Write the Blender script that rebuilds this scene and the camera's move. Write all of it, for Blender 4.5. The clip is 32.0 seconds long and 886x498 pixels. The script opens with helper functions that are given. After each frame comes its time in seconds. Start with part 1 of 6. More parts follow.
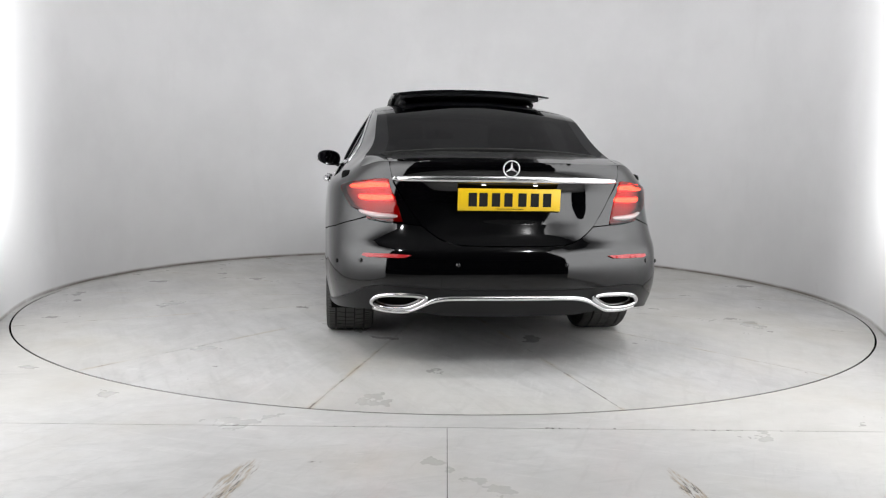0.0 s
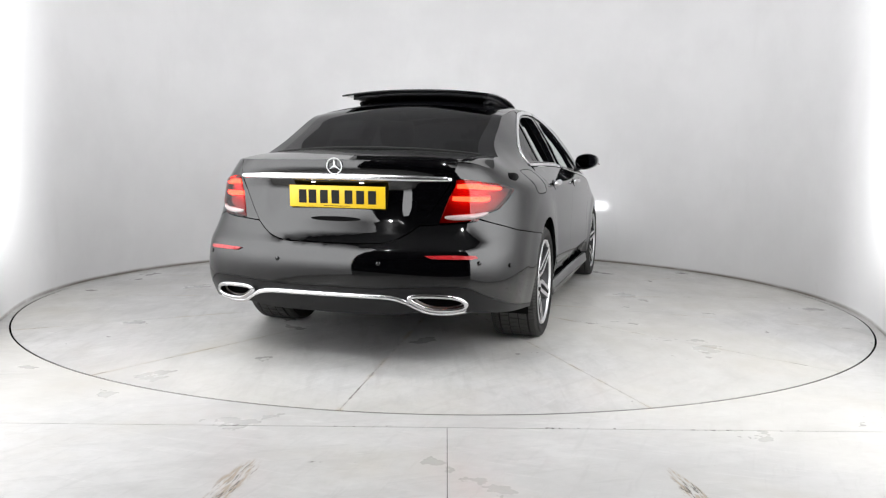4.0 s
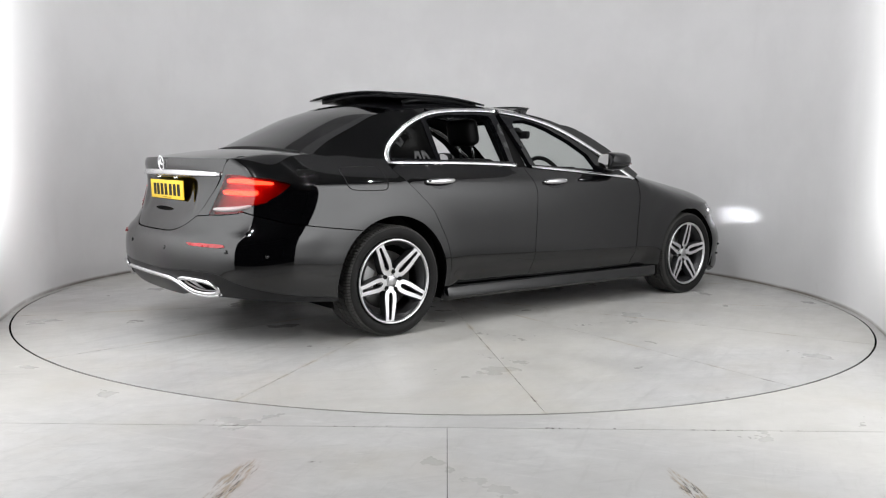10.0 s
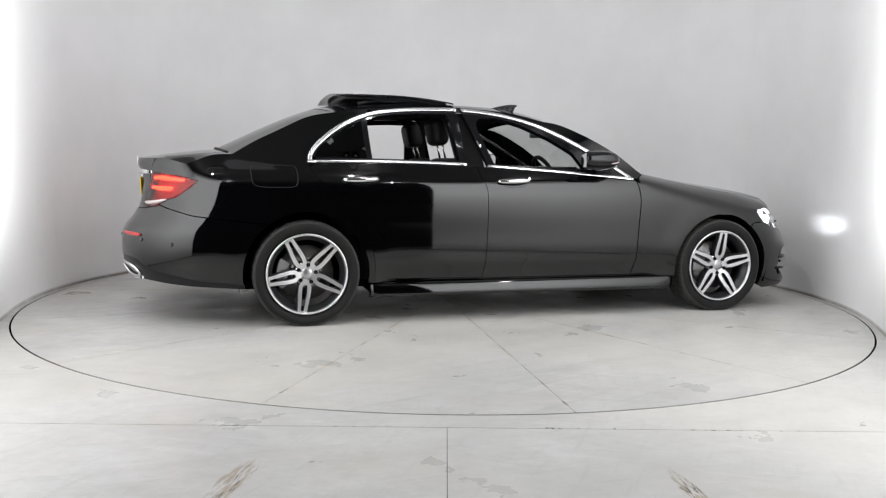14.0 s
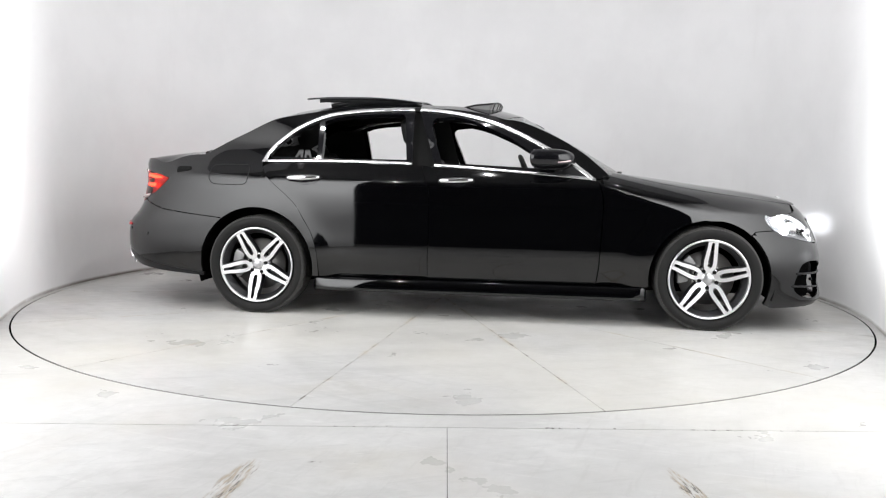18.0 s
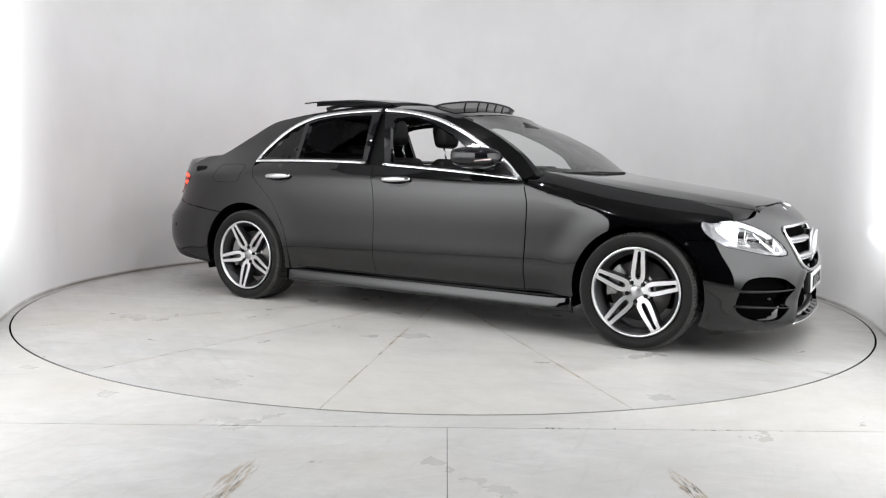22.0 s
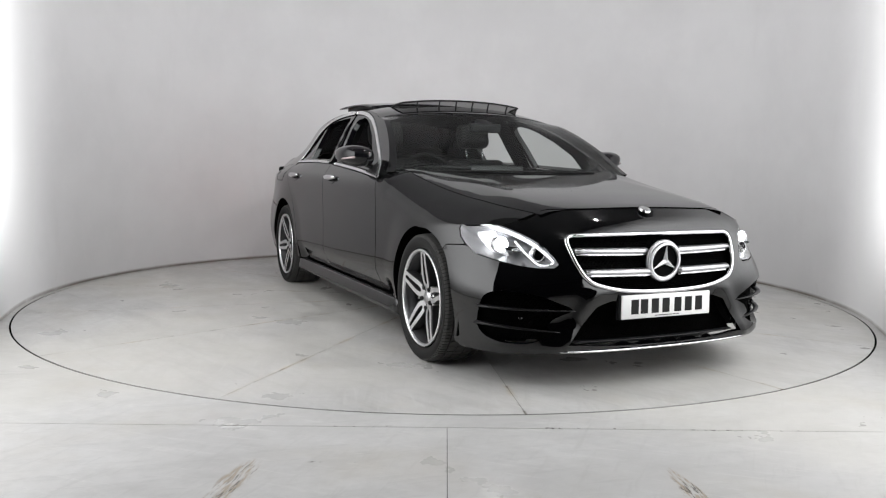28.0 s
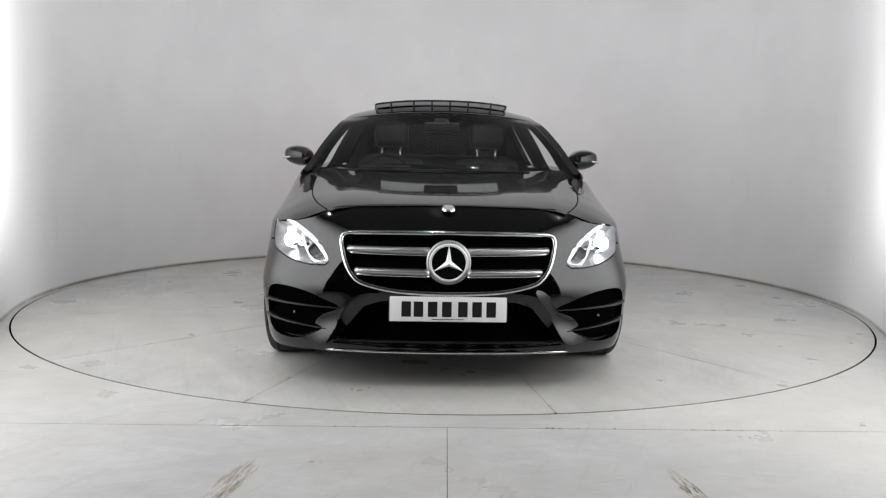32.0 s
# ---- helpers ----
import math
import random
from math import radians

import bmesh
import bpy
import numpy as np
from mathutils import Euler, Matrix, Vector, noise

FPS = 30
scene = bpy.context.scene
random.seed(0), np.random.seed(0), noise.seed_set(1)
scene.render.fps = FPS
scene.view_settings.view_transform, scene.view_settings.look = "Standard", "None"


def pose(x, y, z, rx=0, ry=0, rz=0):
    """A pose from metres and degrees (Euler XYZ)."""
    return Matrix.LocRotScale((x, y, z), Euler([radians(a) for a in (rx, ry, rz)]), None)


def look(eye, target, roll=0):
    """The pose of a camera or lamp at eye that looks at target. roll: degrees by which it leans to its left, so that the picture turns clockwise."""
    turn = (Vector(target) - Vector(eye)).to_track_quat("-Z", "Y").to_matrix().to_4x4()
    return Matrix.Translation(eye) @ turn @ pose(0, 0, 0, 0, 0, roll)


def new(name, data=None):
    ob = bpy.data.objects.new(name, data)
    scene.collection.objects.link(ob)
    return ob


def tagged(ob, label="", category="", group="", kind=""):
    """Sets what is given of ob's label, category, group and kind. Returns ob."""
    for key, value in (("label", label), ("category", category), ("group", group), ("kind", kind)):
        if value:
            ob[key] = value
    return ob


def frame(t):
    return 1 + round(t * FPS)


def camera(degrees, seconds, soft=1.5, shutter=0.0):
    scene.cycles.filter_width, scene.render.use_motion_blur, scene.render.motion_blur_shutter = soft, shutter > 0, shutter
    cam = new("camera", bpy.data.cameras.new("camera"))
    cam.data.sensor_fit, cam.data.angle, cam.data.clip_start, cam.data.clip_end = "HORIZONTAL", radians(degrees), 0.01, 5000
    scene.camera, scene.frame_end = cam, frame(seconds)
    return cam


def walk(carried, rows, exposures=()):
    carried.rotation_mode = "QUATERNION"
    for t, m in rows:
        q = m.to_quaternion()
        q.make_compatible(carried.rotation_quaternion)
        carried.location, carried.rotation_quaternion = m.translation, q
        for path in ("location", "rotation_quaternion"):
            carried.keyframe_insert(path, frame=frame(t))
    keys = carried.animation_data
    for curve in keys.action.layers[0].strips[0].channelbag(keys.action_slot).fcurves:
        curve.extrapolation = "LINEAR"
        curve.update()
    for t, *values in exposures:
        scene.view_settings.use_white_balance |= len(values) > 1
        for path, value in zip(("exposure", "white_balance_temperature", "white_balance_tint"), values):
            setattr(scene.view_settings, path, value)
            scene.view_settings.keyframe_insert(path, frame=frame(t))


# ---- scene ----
cam = camera(58.15, 32.0, soft=1.2)
EYE = Vector((0.0086, -6.1018, 1.0072))
YAW, PITCH = radians(-0.151), radians(-5.983)
AIM = Vector((math.sin(YAW) * math.cos(PITCH), math.cos(YAW) * math.cos(PITCH), math.sin(PITCH)))
STAND = look(EYE, EYE + AIM, 0.948)
walk(cam, [(0.0, STAND), (32.0, STAND)], exposures=[(0.0, -0.41), (1.0, -0.16), (3.0, -0.07), (6.0, -0.42), (13.0, -0.50), (14.5, -0.37), (17.0, -0.15), (19.0, -0.05), (21.0, -0.09), (23.0, -0.47), (25.0, -0.56), (28.0, -0.55), (29.0, -0.76), (30.0, -0.75), (31.0, -0.71), (32.0, -0.61)])

# the turntable's turn, and the car's place on it
TURN0, RATE = 97.40, -5.805
CAR_X, CAR_Y = 0.322, -0.048


def turntable_pose(t):
    return pose(0, 0, 0, 0, 0, TURN0 + RATE * t)


def car_pose(t):
    return turntable_pose(t) @ pose(CAR_X, CAR_Y, 0)


# ---- light: glowing sheets added at the ends of the cove, small lamps on a dark ceiling ----
world = bpy.data.worlds.new("studio_dark")
scene.world = world
world.use_nodes = True
world.node_tree.nodes["Background"].inputs["Color"].default_value = (0.02, 0.02, 0.022, 1)
world.node_tree.nodes["Background"].inputs["Strength"].default_value = 0.5


# ceiling lamps between the camera and the table, tilted towards the cove
for x, y in ((-2.0, -1.7), (0.0, -1.7), (2.0, -1.7), (-1.6, -4.3), (1.6, -4.3)):
    d = bpy.data.lights.new("ceiling_lamp", "AREA")
    d.shape, d.size, d.energy = "DISK", 0.05, 32
    ob = new("ceiling_lamp", d)
    ob.matrix_world = look((x, y, 3.5), (x * 0.8, y + 2.6, 0.6))
    tagged(ob, "round ceiling lamp", "light", kind="structure")

# ---- materials ----
def material(name, color, rough=0.5, metal=0.0, coat=0.0, emit=None, strength=0.0):
    m = bpy.data.materials.new(name)
    m.use_nodes = True
    b = m.node_tree.nodes["Principled BSDF"]
    b.inputs["Base Color"].default_value = (*color, 1)
    b.inputs["Roughness"].default_value = rough
    b.inputs["Metallic"].default_value = metal
    b.inputs["Coat Weight"].default_value = coat
    b.inputs["Coat Roughness"].default_value = 0.03
    if emit:
        b.inputs["Emission Color"].default_value = (*emit, 1)
        b.inputs["Emission Strength"].default_value = strength
    return m


def nodes_of(m):
    nt = m.node_tree
    return nt, nt.nodes, nt.links, nt.nodes["Principled BSDF"]


M_PAINT = material("black_paint", (0.006, 0.006, 0.007), 0.25, 0.0, 1.0)


class Graph:
    """Short hands for a material's nodes."""

    def __init__(self, m):
        self.nt, self.n, self.l, self.b = nodes_of(m)
        self.tc = self.n.new("ShaderNodeTexCoord")
        self.pos = self.tc.outputs["Object"]

    def put(self, sock, value):
        if hasattr(value, "is_linked"):
            self.l.new(value, sock)
        else:
            sock.default_value = value

    def math(self, op, a, b=0.0, clamp=False):
        n = self.n.new("ShaderNodeMath")
        n.operation, n.use_clamp = op, clamp
        self.put(n.inputs[0], a)
        self.put(n.inputs[1], b)
        return n.outputs[0]

    def mapped(self, loc=(0, 0, 0), rot=(0, 0, 0), scale=(1, 1, 1), src=None):
        """Coordinates of a frame laid at loc, turned by rot, with units 1 / scale."""
        n = self.n.new("ShaderNodeMapping")
        n.vector_type = "TEXTURE"
        n.inputs["Location"].default_value, n.inputs["Rotation"].default_value, n.inputs["Scale"].default_value = loc, rot, [1 / k for k in scale]
        self.l.new(src or self.pos, n.inputs["Vector"])
        return n.outputs[0]

    def noise(self, scale, detail=4.0, rough=0.55, vec=None, dist=0.0):
        n = self.n.new("ShaderNodeTexNoise")
        n.inputs["Scale"].default_value, n.inputs["Detail"].default_value, n.inputs["Roughness"].default_value, n.inputs["Distortion"].default_value = scale, detail, rough, dist
        self.l.new(vec or self.pos, n.inputs["Vector"])
        return n.outputs["Fac"]

    def step(self, v, a, b, lo=0.0, hi=1.0):
        n = self.n.new("ShaderNodeMapRange")
        n.interpolation_type = "SMOOTHSTEP"
        self.l.new(v, n.inputs["Value"])
        for k, x in zip(("From Min", "From Max", "To Min", "To Max"), (a, b, lo, hi)):
            n.inputs[k].default_value = x
        return n.outputs["Result"]

    def mix(self, fac, a, b, blend="MIX"):
        n = self.n.new("ShaderNodeMix")
        n.data_type, n.blend_type = "RGBA", blend
        self.put(n.inputs[0], fac)
        self.put(n.inputs[6], a if hasattr(a, "is_linked") else (*a, 1))
        self.put(n.inputs[7], b if hasattr(b, "is_linked") else (*b, 1))
        return n.outputs[2]

    def spot(self, x, y, rx, ry, rot=0.0):
        """1 in the middle of an ellipse on the floor, 0 at its edge."""
        n = self.n.new("ShaderNodeTexGradient")
        n.gradient_type = "SPHERICAL"
        v = self.n.new("ShaderNodeMapping")
        v.vector_type = "TEXTURE"
        v.inputs["Location"].default_value, v.inputs["Rotation"].default_value, v.inputs["Scale"].default_value = (x, y, 0), (0, 0, rot), (rx, ry, 1)
        self.l.new(self.pos, v.inputs["Vector"])
        self.l.new(v.outputs[0], n.inputs["Vector"])
        return n.outputs["Fac"]

    def bump(self, h, strength, dist=0.002):
        n = self.n.new("ShaderNodeBump")
        n.inputs["Strength"].default_value, n.inputs["Distance"].default_value = strength, dist
        self.l.new(h, n.inputs["Height"])
        self.l.new(n.outputs["Normal"], self.b.inputs["Normal"])


def concrete(name, base, marks=(), streak=0.12, joints=None):
    """Pale grey floor paint on concrete: cloudy, scuffed, with specks and worn patches."""
    m = material(name, base, 0.45)
    g = Graph(m)
    c = g.mix(g.step(g.noise(0.9, 5, 0.6), 0.3, 0.7), tuple(0.88 * v for v in base), tuple(1.07 * v for v in base))
    # trowel clouds
    c = g.mix(g.step(g.noise(3.2, 6, 0.65, g.mapped(rot=(0, 0, 0.5), scale=(1, 2.6, 1))), 0.48, 0.72, 0, 0.35), c, tuple(0.74 * v for v in base))
    c = g.mix(g.step(g.noise(2.1, 5, 0.6, g.mapped(loc=(4, 2, 0), rot=(0, 0, -0.4), scale=(1, 3.2, 1))), 0.5, 0.75, 0, 0.35), c, tuple(1.16 * v for v in base))
    # long soft smudges, and a fine mottle over all
    sm = g.noise(1.6, 7, 0.62, g.mapped(loc=(1, 7, 0), rot=(0, 0, 0.35), scale=(0.8, 5.5, 1)), 0.5)
    c = g.mix(g.step(sm, 0.46, 0.72, 0, streak), c, tuple(0.55 * v for v in base))
    sm2 = g.noise(2.3, 7, 0.62, g.mapped(loc=(9, 3, 0), rot=(0, 0, -0.5), scale=(0.8, 5.0, 1)), 0.5)
    c = g.mix(g.step(sm2, 0.50, 0.76, 0, streak), c, tuple(0.62 * v for v in base))
    c = g.mix(g.step(g.noise(17, 6, 0.7), 0.40, 0.66, 0, 0.26), c, tuple(0.78 * v for v in base))
    # short scrubbed strokes, darker and paler
    for spot_at, lean, tone in (((5, 1, 0), 0.25, 0.70), ((2, 9, 0), -0.30, 1.18), ((8, 6, 0), 1.2, 0.74)):
        st = g.noise(3.4, 6, 0.68, g.mapped(loc=spot_at, rot=(0, 0, lean), scale=(1.0, 7.5, 1)), 0.6)
        c = g.mix(g.step(st, 0.52, 0.70, 0, 0.34), c, tuple(tone * v for v in base))
    c = g.mix(g.step(g.noise(0.55, 3, 0.5, g.mapped(loc=(6, 1, 2))), 0.40, 0.62, 0, 0.5), c, (base[0] * 1.04, base[1] * 1.02, base[2] * 0.95))
    # specks of dirt
    c = g.mix(g.step(g.noise(58, 2.5, 0.55), 0.78, 0.82, 0, 0.6), c, (0.16, 0.15, 0.135))
    c = g.mix(g.step(g.noise(1.7, 4, 0.6, g.mapped(loc=(3, 3, 1))), 0.5, 0.9, 0, 0.35), c, (0.42, 0.38, 0.30))
    for x, y, rx, ry, rot, kind in marks:
        sp = g.spot(x, y, rx, ry, rot)
        if kind == "brush":
            edge = g.noise(9, 4, 0.6)
            near = g.step(g.math("ADD", sp, g.math("MULTIPLY", g.math("SUBTRACT", edge, 0.5), 0.9)), 0.12, 0.40)
            near = g.math("MULTIPLY", near, g.step(sp, 0.0, 0.12))
            st = g.noise(1.0, 4, 0.7, g.mapped(loc=(x, y, 0), rot=(0, 0, rot), scale=(55, 7, 1)), 0.2)
            c = g.mix(g.math("MULTIPLY", near, g.step(st, 0.44, 0.58, 0, 0.75)), c, (0.29, 0.225, 0.15))
            st2 = g.noise(1.0, 4, 0.75, g.mapped(loc=(x + 1, y, 0), rot=(0, 0, rot), scale=(70, 10, 1)), 0.3)
            c = g.mix(g.math("MULTIPLY", near, g.step(st2, 0.54, 0.60, 0, 0.85)), c, (0.06, 0.05, 0.04))
        elif kind == "chip":
            ch = g.noise(26, 3, 0.6)
            f = g.math("MULTIPLY", g.step(sp, 0.0, 0.5), g.step(ch, 0.56, 0.64))
            c = g.mix(f, c, (0.10, 0.09, 0.08))
        else:
            st = g.noise(1.0, 5, 0.65, g.mapped(loc=(x, y, 0), rot=(0, 0, rot), scale=(5, 30, 1)), 0.3)
            f = g.math("MULTIPLY", g.step(sp, 0.0, 0.9, 0, 0.4), g.step(st, 0.35, 0.75))
            c = g.mix(f, c, (0.20, 0.19, 0.18))
    if joints is not None:
        # rust and dirt that cling to the joints between the wedges
        sep = g.n.new("ShaderNodeSeparateXYZ")
        g.l.new(g.pos, sep.inputs[0])
        turn = g.math("ARCTAN2", sep.outputs["Y"], sep.outputs["X"])
        u = g.math("FRACT", g.math("ADD", g.math("DIVIDE", g.math("SUBTRACT", turn, radians(joints)), 2 * math.pi / 14), 14.0))
        near = g.math("MULTIPLY", g.math("MINIMUM", u, g.math("SUBTRACT", 1.0, u)), 2 * math.pi / 14)
        off = g.math("MULTIPLY", near, g.math("SQRT", g.math("ADD", g.math("MULTIPLY", sep.outputs["X"], sep.outputs["X"]), g.math("MULTIPLY", sep.outputs["Y"], sep.outputs["Y"]))))
        off = g.math("ADD", off, g.math("MULTIPLY", g.math("SUBTRACT", g.noise(14, 4, 0.6), 0.5), 0.03))
        c = g.mix(g.math("MULTIPLY", g.step(off, 0.024, 0.0), g.step(g.noise(2.6, 4, 0.6, g.mapped(loc=(3, 8, 0))), 0.46, 0.68, 0, 0.6)), c, (0.36, 0.285, 0.17))
        c = g.mix(g.math("MULTIPLY", g.step(off, 0.007, 0.0), g.step(g.noise(5.5, 4, 0.65, g.mapped(loc=(7, 1, 0))), 0.48, 0.62, 0, 0.8)), c, (0.10, 0.08, 0.06))
    g.l.new(c, g.b.inputs["Base Color"])
    g.l.new(g.step(g.noise(2.4, 5, 0.6, g.mapped(loc=(2, 5, 0))), 0.3, 0.7, 0.26, 0.52), g.b.inputs["Roughness"])
    g.bump(g.noise(60, 4, 0.6), 0.12, 0.001)
    return m


FLOOR_RGB = (0.498, 0.494, 0.487)
M_FLOOR = concrete("floor_paint", (0.512, 0.508, 0.500), marks=((-0.655, -3.68, 0.055, 0.28, -0.12, "brush"), (0.80, -3.70, 0.042, 0.26, 0.10, "brush"), (-0.42, -3.49, 0.03, 0.014, 0.2, "chip"),
    (-0.29, -3.48, 0.02, 0.012, 0, "chip"), (0.93, -3.46, 0.02, 0.012, 0, "chip"), (-0.72, -3.45, 0.02, 0.01, 0, "chip"), (-2.1, -2.45, 0.35, 0.12, 0.2, "smear"),
    (-0.30, -3.11, 0.16, 0.016, 0.02, "chip"), (0.55, -3.095, 0.30, 0.016, 0.02, "chip"), (-0.8, -3.125, 0.2, 0.012, 0.02, "chip"), (1.2, -3.085, 0.35, 0.012, 0.02, "chip")))
M_TABLE = concrete("turntable_paint", FLOOR_RGB, marks=((-1.25, -0.35, 0.30, 0.12, 0.3, "smear"), (-0.9, 0.55, 0.28, 0.10, -0.4, "smear"), (0.2, -0.9, 0.35, 0.10, 0.8, "smear"), (1.1, -0.7, 0.3, 0.1, 0.4, "smear"),
    (2.2, 0.15, 0.32, 0.08, 1.2, "smear"), (2.0, -0.5, 0.26, 0.07, -1.0, "smear"), (-2.0, 0.2, 0.3, 0.09, 0.5, "smear")), streak=0.4, joints=7.7)


def wall_paint(name):
    m = material(name, (0.74, 0.735, 0.74), 0.55)
    g = Graph(m)
    c = g.mix(g.step(g.noise(1.3, 5, 0.6), 0.3, 0.7), (0.715, 0.71, 0.715), (0.765, 0.76, 0.765))
    # upright smears and hand-high scuffs
    c = g.mix(g.step(g.noise(3.0, 5, 0.6, g.mapped(scale=(1, 1, 0.25)), 0.4), 0.58, 0.75, 0, 0.25), c, (0.66, 0.65, 0.65))
    sep = g.n.new("ShaderNodeSeparateXYZ")
    g.l.new(g.pos, sep.inputs[0])
    foot = g.math("MULTIPLY", g.step(sep.outputs["Z"], 0.034, 0.008), g.step(g.noise(3.5, 6, 0.7), 0.25, 0.55, 0.45, 0.95))
    c = g.mix(foot, c, (0.19, 0.165, 0.14))
    foot2 = g.math("MULTIPLY", g.step(sep.outputs["Z"], 0.16, 0.0), g.step(g.noise(7, 5, 0.7, g.mapped(loc=(5, 1, 0), scale=(1, 1, 0.4))), 0.60, 0.74, 0, 0.3))
    c = g.mix(foot2, c, (0.45, 0.42, 0.38))
    g.l.new(c, g.b.inputs["Base Color"])
    g.bump(g.noise(2.6, 4, 0.5, g.mapped(scale=(1, 1, 0.5))), 0.25, 0.01)
    return m


M_WALL = wall_paint("white_cove_paint")


def glow_sheet(strength):
    """White wall paint with glow put into it: strongest along the assumed light bank, fading out softly over the cove
    wall, and towards its top.
    """
    m = wall_paint("glow_sheet")
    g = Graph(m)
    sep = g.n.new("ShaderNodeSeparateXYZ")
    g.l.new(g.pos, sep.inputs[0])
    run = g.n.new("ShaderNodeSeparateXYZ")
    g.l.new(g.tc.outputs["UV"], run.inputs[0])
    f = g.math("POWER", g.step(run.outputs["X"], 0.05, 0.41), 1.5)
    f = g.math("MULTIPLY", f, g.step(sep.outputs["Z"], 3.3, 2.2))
    # the straight stretch glows less near the floor, for darker reflections low on the car
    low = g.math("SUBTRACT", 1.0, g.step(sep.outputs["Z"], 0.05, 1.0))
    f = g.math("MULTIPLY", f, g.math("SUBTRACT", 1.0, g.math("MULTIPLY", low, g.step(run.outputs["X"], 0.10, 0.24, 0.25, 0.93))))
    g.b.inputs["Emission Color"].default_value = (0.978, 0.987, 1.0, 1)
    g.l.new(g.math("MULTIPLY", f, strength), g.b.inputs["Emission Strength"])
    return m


M_GLOW_SHEET = glow_sheet(5.0)
M_DARK = material("dark_hall_paint", (0.012, 0.012, 0.012), 0.8)
M_LID = material("grey_lid_paint", (0.42, 0.42, 0.43), 0.8)
M_CEIL = material("dark_ceiling", (0.09, 0.09, 0.09), 0.8)
M_JOINT = material("dusty_joint", (0.22, 0.19, 0.14), 0.9)
M_CHROME = material("chrome", (0.66, 0.66, 0.67), 0.12, 1.0)
M_GLOSSBLACK = material("gloss_black", (0.004, 0.004, 0.005), 0.12, 0.0, 0.5)
M_SEAL = material("black_seal", (0.01, 0.01, 0.01), 0.6)


def thin_glass(name, tint, rough=0.0, ior=1.5):
    m = bpy.data.materials.new(name)
    m.use_nodes = True
    nt = m.node_tree
    nt.nodes.remove(nt.nodes["Principled BSDF"])
    out = nt.nodes["Material Output"]
    tr = nt.nodes.new("ShaderNodeBsdfTransparent")
    tr.inputs["Color"].default_value = (*tint, 1)
    gl = nt.nodes.new("ShaderNodeBsdfGlossy")
    gl.inputs["Roughness"].default_value = rough
    # gloss that grows towards glancing angles, alike from both sides of the pane
    lw = nt.nodes.new("ShaderNodeLayerWeight")
    lw.inputs["Blend"].default_value = 0.5
    pw = nt.nodes.new("ShaderNodeMath")
    pw.operation = "POWER"
    nt.links.new(lw.outputs["Facing"], pw.inputs[0])
    pw.inputs[1].default_value = 5.0
    fr = nt.nodes.new("ShaderNodeMath")
    fr.operation = "MULTIPLY_ADD"
    nt.links.new(pw.outputs[0], fr.inputs[0])
    f0 = ((ior - 1) / (ior + 1)) ** 2
    fr.inputs[1].default_value, fr.inputs[2].default_value = 1 - f0, f0
    mx = nt.nodes.new("ShaderNodeMixShader")
    nt.links.new(fr.outputs[0], mx.inputs["Fac"])
    nt.links.new(tr.outputs["BSDF"], mx.inputs[1])
    nt.links.new(gl.outputs["BSDF"], mx.inputs[2])
    nt.links.new(mx.outputs["Shader"], out.inputs["Surface"])
    return m


M_GLASS = thin_glass("clear_glass", (0.80, 0.84, 0.82))
M_TINT = thin_glass("tinted_glass", (0.012, 0.012, 0.013))
M_DARKPIT = material("deep_black", (0.006, 0.006, 0.006), 0.7)
M_TRIM = material("black_plastic", (0.012, 0.012, 0.013), 0.42)
M_SATIN = material("satin_black", (0.005, 0.005, 0.0055), 0.35)
M_WELL = material("wheel_well_liner", (0.006, 0.006, 0.006), 0.9)
M_SILVER = material("satin_silver", (0.46, 0.46, 0.47), 0.33, 1.0)
M_STEEL = material("brake_steel", (0.42, 0.41, 0.40), 0.38, 1.0)
M_CALIPER = material("grey_caliper", (0.28, 0.28, 0.28), 0.5, 0.6)
M_MACHINED = material("machined_alloy", (0.76, 0.76, 0.77), 0.34, 1.0)
M_GUNMETAL = material("dark_alloy_paint", (0.035, 0.035, 0.037), 0.35, 0.6)
M_RUBBER = material("tyre_rubber", (0.009, 0.0088, 0.0086), 0.65)
# tread paler than the carcass: the grooves' shade is put into the two colours
M_TREAD = material("pale_tread", (0.045, 0.044, 0.042), 0.85)
M_PLATE_W = material("white_plate", (0.78, 0.78, 0.77), 0.35)
M_PLATE_Y = material("yellow_plate", (0.80, 0.52, 0.01), 0.35)
M_LAMPWHITE = material("plate_lamp", (0.9, 0.9, 0.9), 0.4, emit=(1, 0.97, 0.9), strength=3)
M_LED = material("white_led", (0.9, 0.9, 0.9), 0.4, emit=(0.93, 0.96, 1.0), strength=2.2)
M_LOWBEAM = material("low_beam", (0.9, 0.9, 0.9), 0.2, emit=(0.93, 0.96, 1.0), strength=80)
M_BEAM = material("beam_source", (0.9, 0.9, 0.9), 0.4, emit=(0.90, 0.95, 1.0), strength=12000)
M_LAMPGLOW = material("lit_reflector", (0.9, 0.9, 0.9), 0.3, emit=(0.95, 0.97, 1.0), strength=0.3)
M_LENSDARK = material("dark_projector", (0.02, 0.02, 0.025), 0.05, 0.0, 1.0)
M_LAMPBOWL = material("lamp_reflector", (0.26, 0.26, 0.27), 0.45, 0.6)
M_LENS = thin_glass("lamp_lens", (0.97, 0.97, 0.97))
M_REDLENS = thin_glass("red_lens", (0.72, 0.075, 0.075), 0.02)
M_REDBASE = material("red_lamp_base", (0.20, 0.010, 0.013), 0.35)
M_REDGLOW = material("red_led", (0.8, 0.1, 0.05), 0.4, emit=(1.0, 0.30, 0.11), strength=13)
